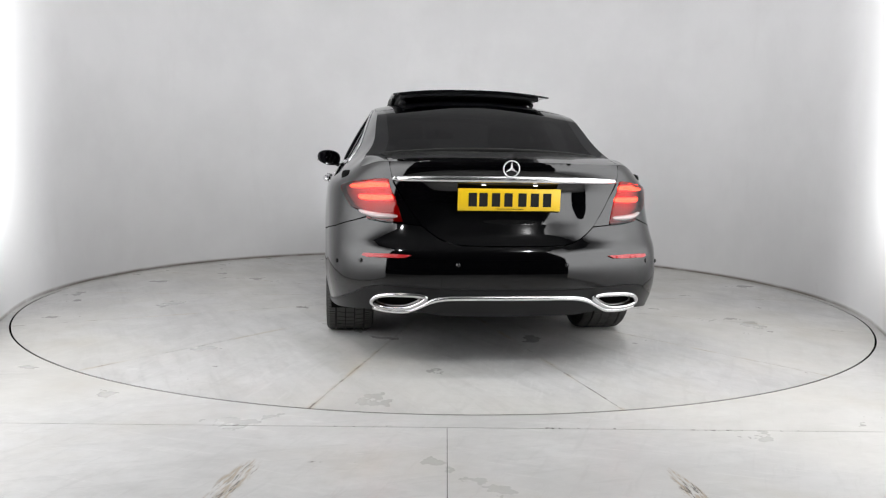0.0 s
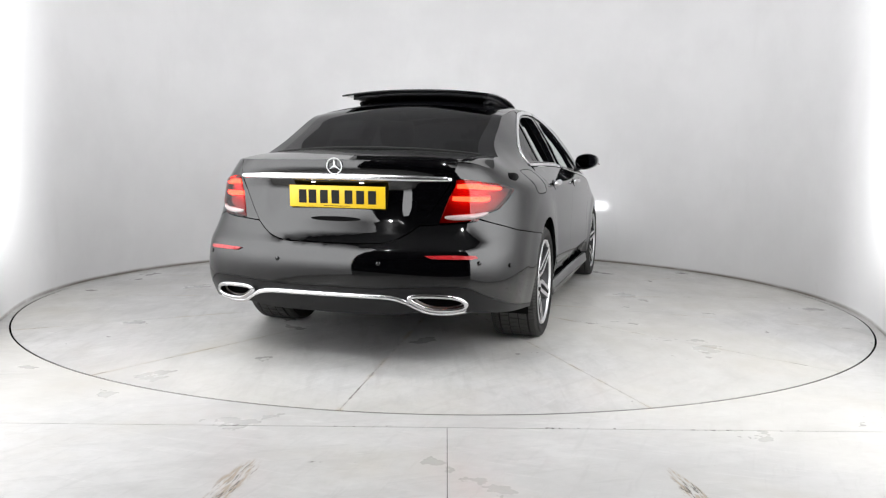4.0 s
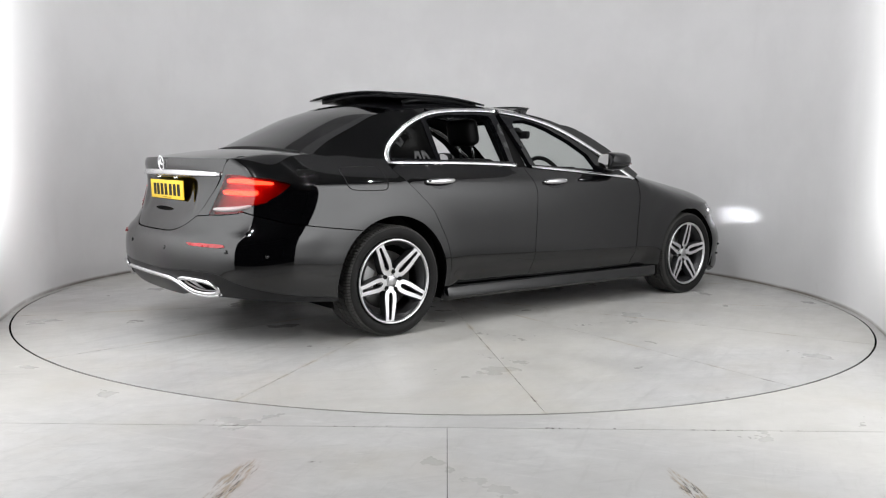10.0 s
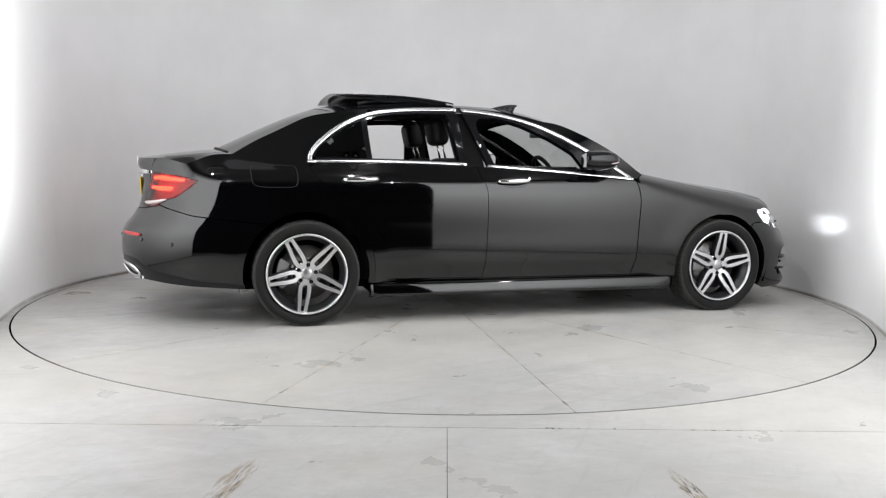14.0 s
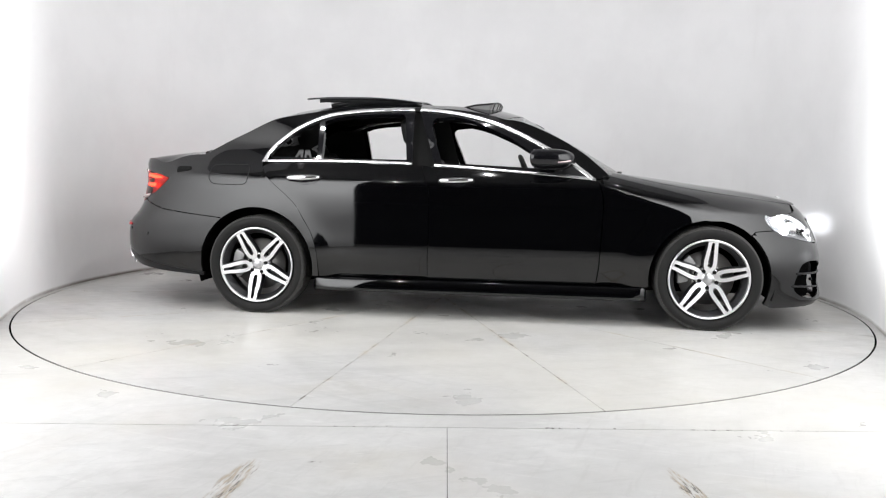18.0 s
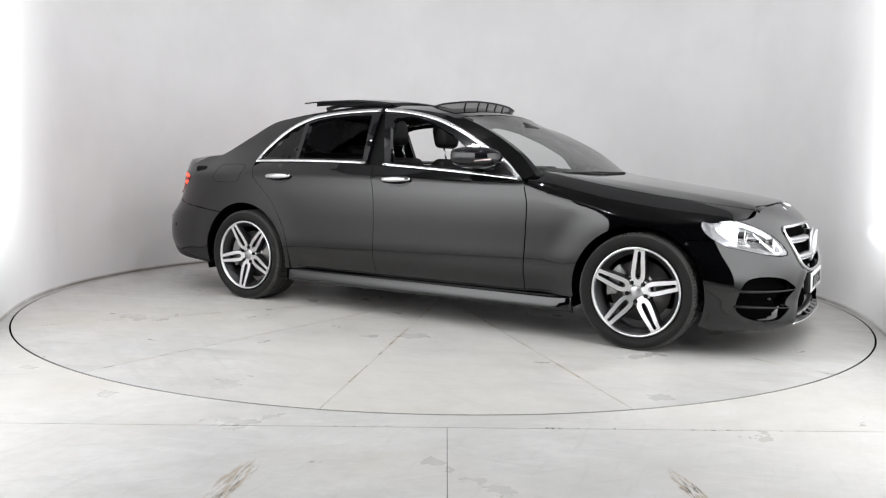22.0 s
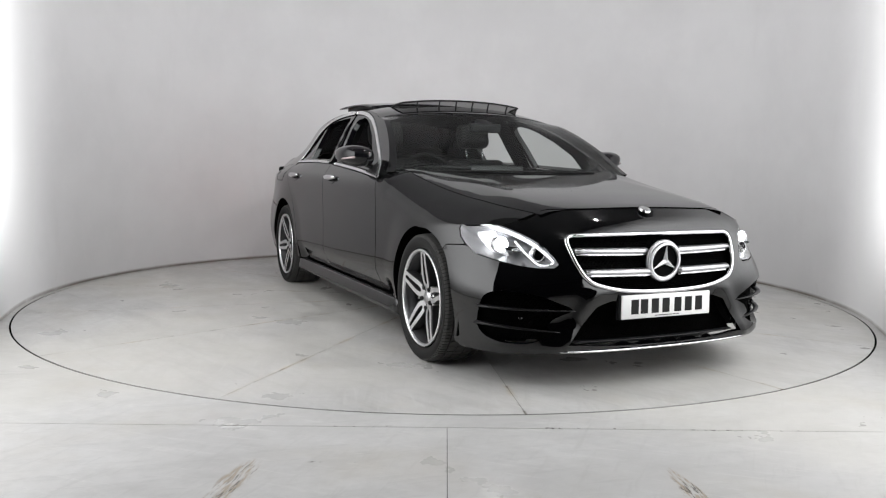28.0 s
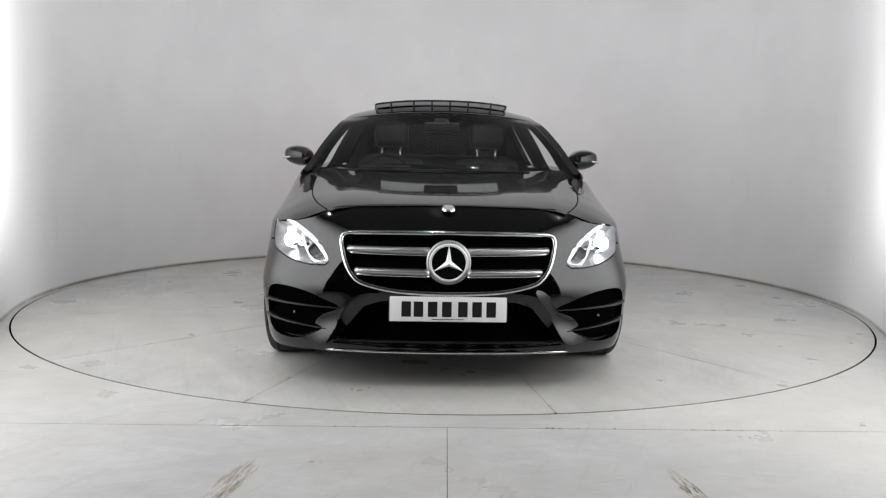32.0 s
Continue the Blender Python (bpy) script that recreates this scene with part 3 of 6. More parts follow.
def build_room():
    base = part("floor", box_bm(-6, 6, -10, 3.4, -0.14, -0.085), M_DARK, None)
    # unseen floor behind the camera: its lack of light is put into the colour
    part("unlit_floor", box_bm(-6, 6, -10, -5.302, -0.08, -0.001), M_DARK, base, "unseen floor behind the camera, coloured dark as unlit")
    tagged(base, "pale grey painted concrete floor with scuffs and joints", "floor", kind="structure")
    # three slabs round the table and before it, with open joints
    n = 160
    circle = [(R_GAP * math.cos(2 * math.pi * i / n), R_GAP * math.sin(2 * math.pi * i / n)) for i in range(n)]
    jy = lambda x: -3.11 + 0.022 * (x - 0.03)
    flat_slab("slab", [(-6, jy(-6) + 0.0018), (6, jy(6) + 0.0018), (6, 3.4), (-6, 3.4)], [circle], base, M_FLOOR)
    flat_slab("slab", [(-6, -5.3), (0.0268, -5.3), (0.0268, jy(0.03) - 0.0018), (-6, jy(-6) - 0.0018)], [], base, M_FLOOR)
    flat_slab("slab", [(0.0292, -5.3), (6, -5.3), (6, jy(6) - 0.0018), (0.0292, jy(0.03) - 0.0018)], [], base, M_FLOOR)
    # dirty filler in the joints
    ang = math.degrees(math.atan(0.022))
    for k, (nm, b, m) in enumerate((("joint_filler", box_bm(-6, 6, -0.0019, 0.0019, -0.04, -0.0015), pose(0.03, -3.11, 0, 0, 0, ang)), ("joint_filler", box_bm(-0.0013, 0.0013, -2.19, -0.002, -0.04, -0.003), pose(0.028, -3.11, 0)))):
        o = part(nm, b, (M_JOINT, M_RIMGAP)[k], base)
        o.matrix_basis = m
    # the cove: a tall drum open to the front
    plan = [(R_WALL * math.cos(a), R_WALL * math.sin(a)) for a in np.linspace(radians(198), radians(-18), 151)]
    (x0, y0), t = plan[-1], (-math.sin(radians(18)), -math.cos(radians(18)))
    end = [(x0 + t[0] * k, y0 + t[1] * k) for k in (0.22, 0.44, 0.66, 0.88)]
    plan = [(-x, y) for x, y in end[::-1]] + plan + end
    zs = [0.001, 0.5, 1, 1.5, 2, 2.5, 3, 3.57]
    m = len(plan)
    outer = [(x + 0.10 * x / math.hypot(x, y), y + 0.10 * y / math.hypot(x, y)) for x, y in plan]
    grid = [(a * m + i, a * m + i + 1, (a + 1) * m + i + 1, (a + 1) * m + i) for a in range(len(zs) - 1) for i in range(m - 1)]
    sheets = [([Vector((x, y, z)) for z in zs for x, y in plan], grid), ([Vector((x, y, z)) for z in zs for x, y in outer], [q[::-1] for q in grid])]
    for i in (0, m - 1):
        sheets.append(([Vector((*plan[i], zs[0])), Vector((*outer[i], zs[0])), Vector((*outer[i], zs[-1])), Vector((*plan[i], zs[-1]))], [(0, 1, 2, 3)]))
    wall = part("wall_cove", mesh_of("wall_cove", *joined(*sheets)), M_WALL, None)
    tagged(wall, "smooth white curved studio wall, scuffed at its foot", "wall", kind="structure")
    ceil = part("ceiling", box_bm(-6, 6, -10, 3.4, 3.6, 3.7), M_CEIL, None)
    tagged(ceil, "plain dark ceiling of the hall", "ceiling", kind="structure")
    # a grey lid over the cove; the hall's own ceiling beyond it is dark
    lid = [(3.08 * math.cos(a), 3.08 * math.sin(a)) for a in np.linspace(radians(-14), radians(194), 60)]
    cover = part("ceiling_cove", prism(lid, 3.575, 3.596, lambda x, y, d: (x, y, d)), M_LID, None)
    tagged(cover, "flat grey ceiling over the curved wall", "ceiling", kind="structure")
    for nm, b in (("wall_rear", (-6, 6, -10.1, -10, 0, 3.7)), ("wall_west", (-6.1, -6, -10.1, 3.5, 0, 3.7)), ("wall_east", (6, 6.1, -10.1, 3.5, 0, 3.7)), ("wall_back", (-6, 6, 3.4, 3.5, 0, 3.7))):
        w = part(nm, box_bm(*b), M_DARK, None)
        tagged(w, "plain dark wall of the hall round the studio", "wall", kind="structure")


JOINT0 = 7.7


def build_turntable():
    n = 192
    vs = [(R_TABLE * 0.999 * math.cos(2 * math.pi * i / n), R_TABLE * 0.999 * math.sin(2 * math.pi * i / n), z) for z in (-0.0095, -0.08) for i in range(n)]
    fs = [tuple(range(n))] + [(i, n + i, n + (i + 1) % n, (i + 1) % n) for i in range(n)]
    table = part("turntable", mesh_of("turntable", vs, fs, False), M_JOINT, None)
    # black ring just under floor level, painting the shade of the open gap
    ring = [(r * math.cos(2 * math.pi * i / n), r * math.sin(2 * math.pi * i / n), -0.0035) for r in (R_TABLE - 0.003, R_GAP - 0.0005) for i in range(n)]
    part("rim_gap_ring", mesh_of("rim_gap_ring", ring, [(i, (i + 1) % n, n + (i + 1) % n, n + i) for i in range(n)], False), M_RIMGAP, table, "thin black ring that paints the shaded gap round the table")
    for k in range(14):
        a0 = radians(JOINT0 + 360 / 14 * k)
        a1 = a0 + 2 * math.pi / 14
        g = 0.0010
        out = []
        for i in range(13):
            a = a0 + (a1 - a0) * i / 12
            a = max(a0 + g / R_TABLE, min(a1 - g / R_TABLE, a))
            out.append((R_TABLE * math.cos(a), R_TABLE * math.sin(a)))
        mid = (a0 + a1) / 2
        c = (g / math.sin(math.pi / 14) * math.cos(mid), g / math.sin(math.pi / 14) * math.sin(mid))
        flat_slab("table_segment", [c] + out, [], table, M_TABLE, 0.25, 0.009)
    return table


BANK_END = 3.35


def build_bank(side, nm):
    """A tall glowing sheet: laid over the end of the cove wall to paint its brightness, then run straight on past it as
    an assumed light bank, before a dark tray.
    """
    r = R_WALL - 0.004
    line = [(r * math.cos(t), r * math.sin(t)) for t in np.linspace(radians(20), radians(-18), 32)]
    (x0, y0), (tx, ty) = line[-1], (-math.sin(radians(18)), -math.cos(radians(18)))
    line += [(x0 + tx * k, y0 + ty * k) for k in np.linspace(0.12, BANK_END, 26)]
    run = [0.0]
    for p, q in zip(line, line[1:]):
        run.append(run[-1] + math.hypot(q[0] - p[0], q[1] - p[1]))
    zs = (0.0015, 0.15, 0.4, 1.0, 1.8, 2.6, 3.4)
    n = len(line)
    me = mesh_of("wall_end_glow", [(side * x, y, z) for z in zs for x, y in line], [(j * n + i, j * n + i + 1, (j + 1) * n + i + 1, (j + 1) * n + i) for j in range(len(zs) - 1) for i in range(n - 1)])
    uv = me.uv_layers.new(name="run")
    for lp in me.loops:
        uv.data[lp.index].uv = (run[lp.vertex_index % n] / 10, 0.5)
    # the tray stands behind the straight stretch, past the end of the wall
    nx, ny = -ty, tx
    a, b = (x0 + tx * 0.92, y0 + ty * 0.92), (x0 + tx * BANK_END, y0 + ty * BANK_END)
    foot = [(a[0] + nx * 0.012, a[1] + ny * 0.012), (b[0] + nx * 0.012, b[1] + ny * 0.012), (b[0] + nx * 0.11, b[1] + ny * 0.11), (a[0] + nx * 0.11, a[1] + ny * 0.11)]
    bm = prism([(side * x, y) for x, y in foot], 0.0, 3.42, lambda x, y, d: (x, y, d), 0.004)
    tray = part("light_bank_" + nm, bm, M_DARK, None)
    tagged(tray, "tall upright light bank, assumed out of view, with a glowing white sheet", "light", kind="structure")
    part("wall_end_glow", me, M_GLOW_SHEET, tray, "white sheet whose glow paints the bright wall ends")


build_room()
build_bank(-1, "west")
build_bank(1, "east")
turntable = tagged(build_turntable(), "round grey concrete turntable in wedge segments, flush with the floor", "turntable")


# ---- the car ----
car = tagged(new("car"), "glossy black four-door saloon, windows and sunroof open", "car")


def S(x, z):
    """Side skin, left."""
    return (x, side_y(x, z), z)


def W_F(u, z):
    return wrap(1, u, z)


def W_R(u, z):
    return wrap(-1, u, z)


def ring_line(end, pts):
    """Points ('y', y, z) or ('x', x, z) of an outline carried to (u, z)."""
    return [((u_y if k == "y" else u_x)(end, v, z), z) for k, v, z in pts]


ROOF_EDGE = {}


def roof_edge(x):
    k = round(x, 4)
    if k not in ROOF_EDGE:
        ROOF_EDGE[k] = edge_of(roof_z, x, 1.15, 1.46)
    return ROOF_EDGE[k]


# lines of the side, (x, z) from the rear forwards
CHROME = [(-1.456, 1.022), (-1.450, 1.060), (-1.432, 1.096), (-1.376, 1.160), (-1.236, 1.266), (-1.055, 1.345), (-0.868, 1.377), (-0.678, 1.391), (-0.487, 1.396), (-0.296, 1.388),
          (-0.106, 1.361), (0.083, 1.312), (0.269, 1.236), (0.452, 1.141), (0.596, 1.058), (0.752, 0.944)]
BELT = [(-1.456, 1.018), (-1.029, 1.023), (-0.660, 1.021), (-0.364, 1.011), (0.077, 0.985), (0.443, 0.960), (0.752, 0.934)]
CUT_R = [(-1.456, 1.010), (-1.441, 0.971), (-1.386, 0.906), (-1.217, 0.757), (-1.155, 0.667), (-1.085, 0.539), (-1.052, 0.409), (-1.045, 0.262)]
CUT_B = [(-0.364, 1.004), (-0.352, 0.96), (-0.330, 0.905), (-0.307, 0.826), (-0.303, 0.625), (-0.310, 0.402), (-0.318, 0.262)]
CUT_F = [(0.768, 0.926), (0.786, 0.879), (0.804, 0.789), (0.800, 0.643), (0.788, 0.383), (0.776, 0.262)]
WS_EDGE = [(0.832, 0.966), (0.678, 1.098), (0.481, 1.214), (0.285, 1.297), (0.16, roof_edge(0.16)[1])]
WS_MID = [(0.97, 0.968), (0.80, 1.066), (0.62, 1.168), (0.44, 1.268), (0.27, roof_mid(0.27))]
RG_EDGE = [(-1.27, roof_edge(-1.27)[1]), (-1.43, 1.306), (-1.60, 1.225), (-1.77, 1.140), (-1.905, 1.058)]
RG_MID = [(-1.36, roof_mid(-1.36)), (-1.52, 1.326), (-1.70, 1.246), (-1.86, 1.168), (-2.0, 1.100)]
AX = 0.0035


def inset(line, d, side):
    out = []
    for i, q in enumerate(line):
        a, b = line[max(0, i - 1)], line[min(len(line) - 1, i + 1)]
        t = Vector((b[0] - a[0], b[1] - a[1])).normalized()
        out.append((q[0] - t[1] * d * side, q[1] + t[0] * d * side))
    return out


def screen_point(mid, edge, v, w):
    """A point of a curved screen: v from one end to the other, w across (-1 to 1)."""
    k = v * (len(mid) - 1)
    i = min(len(mid) - 2, int(k))
    f = k - i
    mx, mz = (mid[i][j] * (1 - f) + mid[i + 1][j] * f for j in (0, 1))
    ex, ez = (edge[i][j] * (1 - f) + edge[i + 1][j] * f for j in (0, 1))
    ey = side_y(ex, ez)
    q = abs(w) ** 2.2
    return Vector((mx + (ex - mx) * q, ey * w, mz + (ez - mz) * q))


MID_W, EDGE_W = spline2(WS_MID, 5), spline2(WS_EDGE, 5)
MID_G, EDGE_G = spline2(RG_MID, 5), spline2(RG_EDGE, 5)
chrome_line = spline2(CHROME, 5)
belt_line = spline2(BELT, 5)
cut_r, cut_b, cut_f = spline2(CUT_R, 5), spline2(CUT_B, 4), spline2(CUT_F, 4)
ARCH_F, ARCH_R = 0.370, 0.388


def screen_sheet(mid, edge, v0, v1, w0, w1, nv=24, nw=28):
    verts, faces = [], []
    for i in range(nv + 1):
        v = v0 + (v1 - v0) * i / nv
        a, b = (w0(v) if callable(w0) else w0), (w1(v) if callable(w1) else w1)
        verts += [screen_point(mid, edge, v, a + (b - a) * j / nw) for j in range(nw + 1)]
    n = nw + 1
    for i in range(nv):
        faces += [(i * n + j, i * n + j + 1, (i + 1) * n + j + 1, (i + 1) * n + j) for j in range(nw)]
    return outward((verts, [(a, b, c) for a, b, c, d in faces] + [(a, c, d) for a, b, c, d in faces]), (0, 0, 1))


def top_skin(outline, fn, step=0.035, depth=0.012):
    return skin(outline, lambda x, y: (x, y, fn(x, y)), (0, 0, 1), step, (), depth)


# -- bonnet and wings
SEAM = curve([(0.70, 0.745), (1.0, 0.742), (1.3, 0.728), (1.6, 0.695), (1.85, 0.635), (2.0, 0.575), (2.08, 0.535), (2.12, 0.52)])


def bonnet_edge(x):
    return edge_of(bonnet_z, x, 0.6, 1.0)


def nose_top(y):
    lo, hi = 0.6, 0.85
    for _ in range(40):
        z = (lo + hi) / 2
        if bonnet_z(nose_at(y, z), y) > z:
            lo = z
        else:
            hi = z
    return lo


def build_bonnet():
    front = [(nose_at(y, nose_top(y)) - 0.012, y) for y in np.linspace(-0.50, 0.50, 31)]
    xs = np.linspace(2.02, 0.82, 30)
    left = [(x, SEAM(x) - 0.003) for x in xs]
    rear = [(0.985 - 0.18 * (y / 0.72) ** 2, y) for y in np.linspace(0.70, -0.70, 25)]
    right = [(x, -y) for x, y in left[::-1]]
    vf = top_skin(front + left + rear + right, bonnet_z, 0.03)
    b = vf_part("bonnet", vf, M_PAINT, car)
    # small round emblem on the bonnet
    bm = bmesh.new()
    bmesh.ops.create_cone(bm, cap_ends=True, segments=24, radius1=0.031, radius2=0.027, depth=0.008)
    em = part("bonnet_emblem", bm, M_SATINCHROME, b, "small round silver emblem")
    em.matrix_basis = pose(2.105, 0, bonnet_z(2.105, 0) + 0.003, 0, 25, 0)
    return b


bonnet = build_bonnet()


def build_wing():
    xs = np.linspace(0.80, 1.80, 45)
    edge = [bonnet_edge(x) for x in xs]
    soft = [0.062 * min(1.0, max(0.0, 1.80 - x) / 0.35) * min(1.0, 0.35 + (x - 0.80) / 0.25) + 0.002 for x in xs]
    top = [(x, e[1] - d) for x, e, d in zip(xs, edge, soft)]
    low = [(1.797, 0.738), (1.795, 0.708), (1.815, 0.673), (1.852, 0.641), (1.733, 0.631)]
    a0 = math.degrees(math.atan2(0.631 - HUB_Z, 1.733 - AXLE_F))
    arch = arc_pts(AXLE_F, HUB_Z, ARCH_F + 0.002, a0, 189)
    rest = [(1.092, 0.262)] + [(x + AX, z) for x, z in cut_f[::-1]]
    side = skin(top + low + arch + rest, S, (0, 1, 0), 0.03, (), 0)
    more = np.linspace(1.825, 2.05, 10)
    rim = [(x, e[0] - d) for x, e, d in zip(xs, edge, soft)]
    outer = rim + [(x, bonnet_edge(x)[0]) for x in more if x < 1.9] + [(x, side_y(x, nose_top_x(x))) for x in more if x >= 1.9]
    inner = [(x, SEAM(x) + 0.003) for x in np.concatenate((xs, more))[::-1]]
    topv = top_skin(outer + inner, bonnet_z, 0.03, 0)
    # the shoulder turns over from the side to the top
    n, verts, faces = 9, [], []
    for (x, z), (_, y), e in zip(top, rim, edge):
        p, q, c = Vector(S(x, z)), Vector((x, y, bonnet_z(x, y))), Vector((x, e[0], e[1]))
        verts += [p * (1 - t) ** 2 + c * 2 * t * (1 - t) + q * t * t for t in np.linspace(0, 1, n)]
    for i in range(len(xs) - 1):
        faces += [(i * n + k, (i + 1) * n + k, (i + 1) * n + k + 1, i * n + k + 1) for k in range(n - 1)]
    tri = [t for a, b, c, d in faces for t in ((a, b, c), (a, c, d))]
    return welded(joined(side, topv, outward((verts, tri), (0, 1, 1))))


def welded(vf):
    """Joins the sheets of a panel along their common edges."""
    bm = bmesh.new()
    vs = [bm.verts.new(v) for v in vf[0]]
    for f in vf[1]:
        bm.faces.new([vs[k] for k in f])
    bmesh.ops.remove_doubles(bm, verts=bm.verts, dist=0.0006)
    bm.verts.index_update()
    out = [v.co.copy() for v in bm.verts], [tuple(v.index for v in f.verts) for f in bm.faces]
    bm.free()
    return out


def nose_top_x(x):
    return bonnet_edge(min(x, 2.10))[1]


wing_l, wing_r = both("front_wing", build_wing(), M_PAINT, car)


# -- doors
def build_front_door():
    out = [(x, z - 0.012) for x, z in belt_line if -0.35 < x < 0.752] + [(x - AX, z) for x, z in cut_f] + [(x + 0.002, z) for x, z in cut_b[::-1]]
    return skin(out, S, (0, 1, 0), 0.03)


def build_rear_door():
    out = [(x, z - 0.012) for x, z in belt_line if -1.44 < x < -0.37] + [(x - 0.002, z) for x, z in cut_b] + [(x + AX, z) for x, z in cut_r[::-1] if z < 0.985]
    return skin(out, S, (0, 1, 0), 0.03)


front_doors = both("front_door", build_front_door(), M_PAINT, car)
rear_doors = both("rear_door", build_rear_door(), M_PAINT, car)

# window openings, (x, z)
OPEN_R = [(-1.062, 1.294), (-0.98, 1.320), (-0.88, 1.334), (-0.675, 1.346), (-0.525, 1.346), (-0.508, 1.325), (-0.472, 1.040), (-1.048, 1.043)]
OPEN_F = [(-0.322, 1.262), (-0.318, 1.302), (-0.295, 1.322), (-0.182, 1.333), (-0.09, 1.315), (0.007, 1.284), (0.193, 1.199), (0.345, 1.103), (0.415, 0.995), (-0.235, 1.022)]
QUARTER = [(-1.408, 1.048), (-1.392, 1.082), (-1.340, 1.140), (-1.232, 1.228), (-1.100, 1.290), (-1.082, 1.044)]
IN_LINE = inset(chrome_line, 0.028, -1)


def frame_sheet(x0, x1, holes):
    """Black window frame between the bright trim and the openings."""
    up = [q for q in IN_LINE if x0(q[1]) < q[0] < x1(q[1]) and q[1] > 1.03]
    lowl = [(x, z + 0.014) for x, z in belt_line]
    low = [q for q in lowl if x0(q[1]) < q[0] < x1(q[1])]
    return skin(up + low[::-1], lambda x, z: (x, side_y(x, z) - 0.008, z), (0, 1, 0), 0.03, holes, 0.035)


def b_line(z):
    return -0.364 - (z - 1.01) * 0.20


for i, d in enumerate(front_doors):
    vf = frame_sheet(lambda z: b_line(z) + 0.003, lambda z: 0.69, [spline2(OPEN_F[:3], 1) + OPEN_F[3:]])
    vf_part("window_frame", vf if i == 0 else mirrored(vf), M_GLOSSBLACK, d, "gloss black window frame")
for i, d in enumerate(rear_doors):
    vf = frame_sheet(lambda z: -1.42, lambda z: b_line(z) - 0.003, [OPEN_R, QUARTER])
    vf_part("window_frame", vf if i == 0 else mirrored(vf), M_GLOSSBLACK, d, "gloss black window frame")
    vf = skin(dense(QUARTER, 0.03), lambda x, z: (x, side_y(x, z) - 0.014, z), (0, 1, 0), 0.04, (), 0.004)
    vf_part("quarter_glass", vf if i == 0 else mirrored(vf), M_TINT, d, "dark tinted fixed glass")


def band(line, width, height, lift=0.0):
    """A bright trim strip that lies on the side skin along an (x, z) line."""
    path, nor, wid = [], [], []
    for i, (x, z) in enumerate(line):
        p = Vector(S(x, z))
        dx = Vector(S(x + 0.01, z)) - Vector(S(x - 0.01, z))
        dz = Vector(S(x, z + 0.01)) - Vector(S(x, z - 0.01))
        n = dz.cross(dx).normalized()
        if n.y < 0:
            n = -n
        a, b = line[max(0, i - 1)], line[min(len(line) - 1, i + 1)]
        t = (Vector(S(*b)) - Vector(S(*a))).normalized()
        path.append(p + n * lift)
        nor.append(n)
        wid.append(t.cross(n))
    return strip(path, nor, wid, width, height)


mid_arc = inset(chrome_line, 0.015, -1)
for i in (0, 1):
    d = rear_doors[i]
    arc_r = [q for q in mid_arc if q[0] < -0.435]
    arc_f = [q for q in mid_arc if q[0] > -0.429]
    bel = [(x, z + 0.002) for x, z in belt_line]
    bel_r = [q for q in bel if q[0] < -0.368]
    bel_f = [q for q in bel if q[0] > -0.362]
    for dd, arc, bl in ((rear_doors[i], arc_r, bel_r), (front_doors[i], arc_f, bel_f)):
        for nm, ln, wd in (("window_trim", arc, 0.029), ("waist_trim", bl, 0.021)):
            vf = band(ln, wd, 0.006)
            vf_part(nm, vf if i == 0 else mirrored(vf), M_SATINCHROME, dd, "polished metal trim strip")


def handle_vf(x):
    # bow handle: a tapered bar over the flat dark ellipse of its cup
    path = [Vector(S(x + s * 0.112, 0.914 + 0.004 * s)) + Vector((0, 0.006 + 0.026 * (1 - s * s) ** 0.5, 0)) for s in np.linspace(-1, 1, 17)]
    return tube(path, lambda t: 0.008 + 0.007 * math.sin(math.pi * t) ** 0.6, 10, flat=1.25)


def cup_vf(x):
    # nearly flat black ellipse on the skin, standing in for the cup's shade
    verts, faces = [], []
    n = 24
    c = Vector(S(x + 0.01, 0.905)) + Vector((0, 0.0015, 0))
    verts.append(c)
    for i in range(n):
        a = 2 * math.pi * i / n
        verts.append(Vector(S(x + 0.01 + 0.088 * math.cos(a), 0.899 + 0.031 * math.sin(a))) + Vector((0, 0.0025, 0)))
    faces = [(0, 1 + i, 1 + (i + 1) % n) for i in range(n)]
    return outward((verts, faces), (0, 1, 0))


for doors, x in ((front_doors, -0.13), (rear_doors, -1.14)):
    for i in (0, 1):
        vf, cf = handle_vf(x), cup_vf(x)
        vf_part("door_handle", vf if i == 0 else mirrored(vf), M_CHROME, doors[i], "bright bow handle")
        vf_part("handle_cup_shade", cf if i == 0 else mirrored(cf), M_GLOSSBLACK, doors[i], "flat black ellipse for the shaded hollow behind the handle")


# -- rear quarter with the rear pillar, roof rail, front pillar
LAMP = [("y", 0.600, 0.936), ("y", 0.66, 0.934), ("x", -2.30, 0.926), ("x", -2.20, 0.915), ("x", -2.115, 0.894), ("x", -2.165, 0.850), ("x", -2.244, 0.793), ("x", -2.33, 0.768), ("y", 0.70, 0.738), ("y", 0.62, 0.726), ("y", 0.532, 0.722),
        ("y", 0.545, 0.77), ("y", 0.57, 0.85)]
LID = [(0.0, 0.620), (0.20, 0.622), (0.285, 0.630), (0.36, 0.657), (0.435, 0.713), (0.475, 0.765), (0.535, 0.86), (0.578, 0.945), (0.592, 1.0)]
SPLIT_R = [("x", -2.36, 0.757), ("x", -2.288, 0.724), ("x", -2.139, 0.683), ("x", -1.90, 0.655), ("x", -1.712, 0.636)]


def boot_side(x):
    return edge_of(boot_z, x, 0.85, 1.12)


def boot_corner(y):
    lo, hi = 0.85, 1.12
    for _ in range(40):
        z = (lo + hi) / 2
        if boot_z(tail_at(y, z), y) > z:
            lo = z
        else:
            hi = z
    return lo


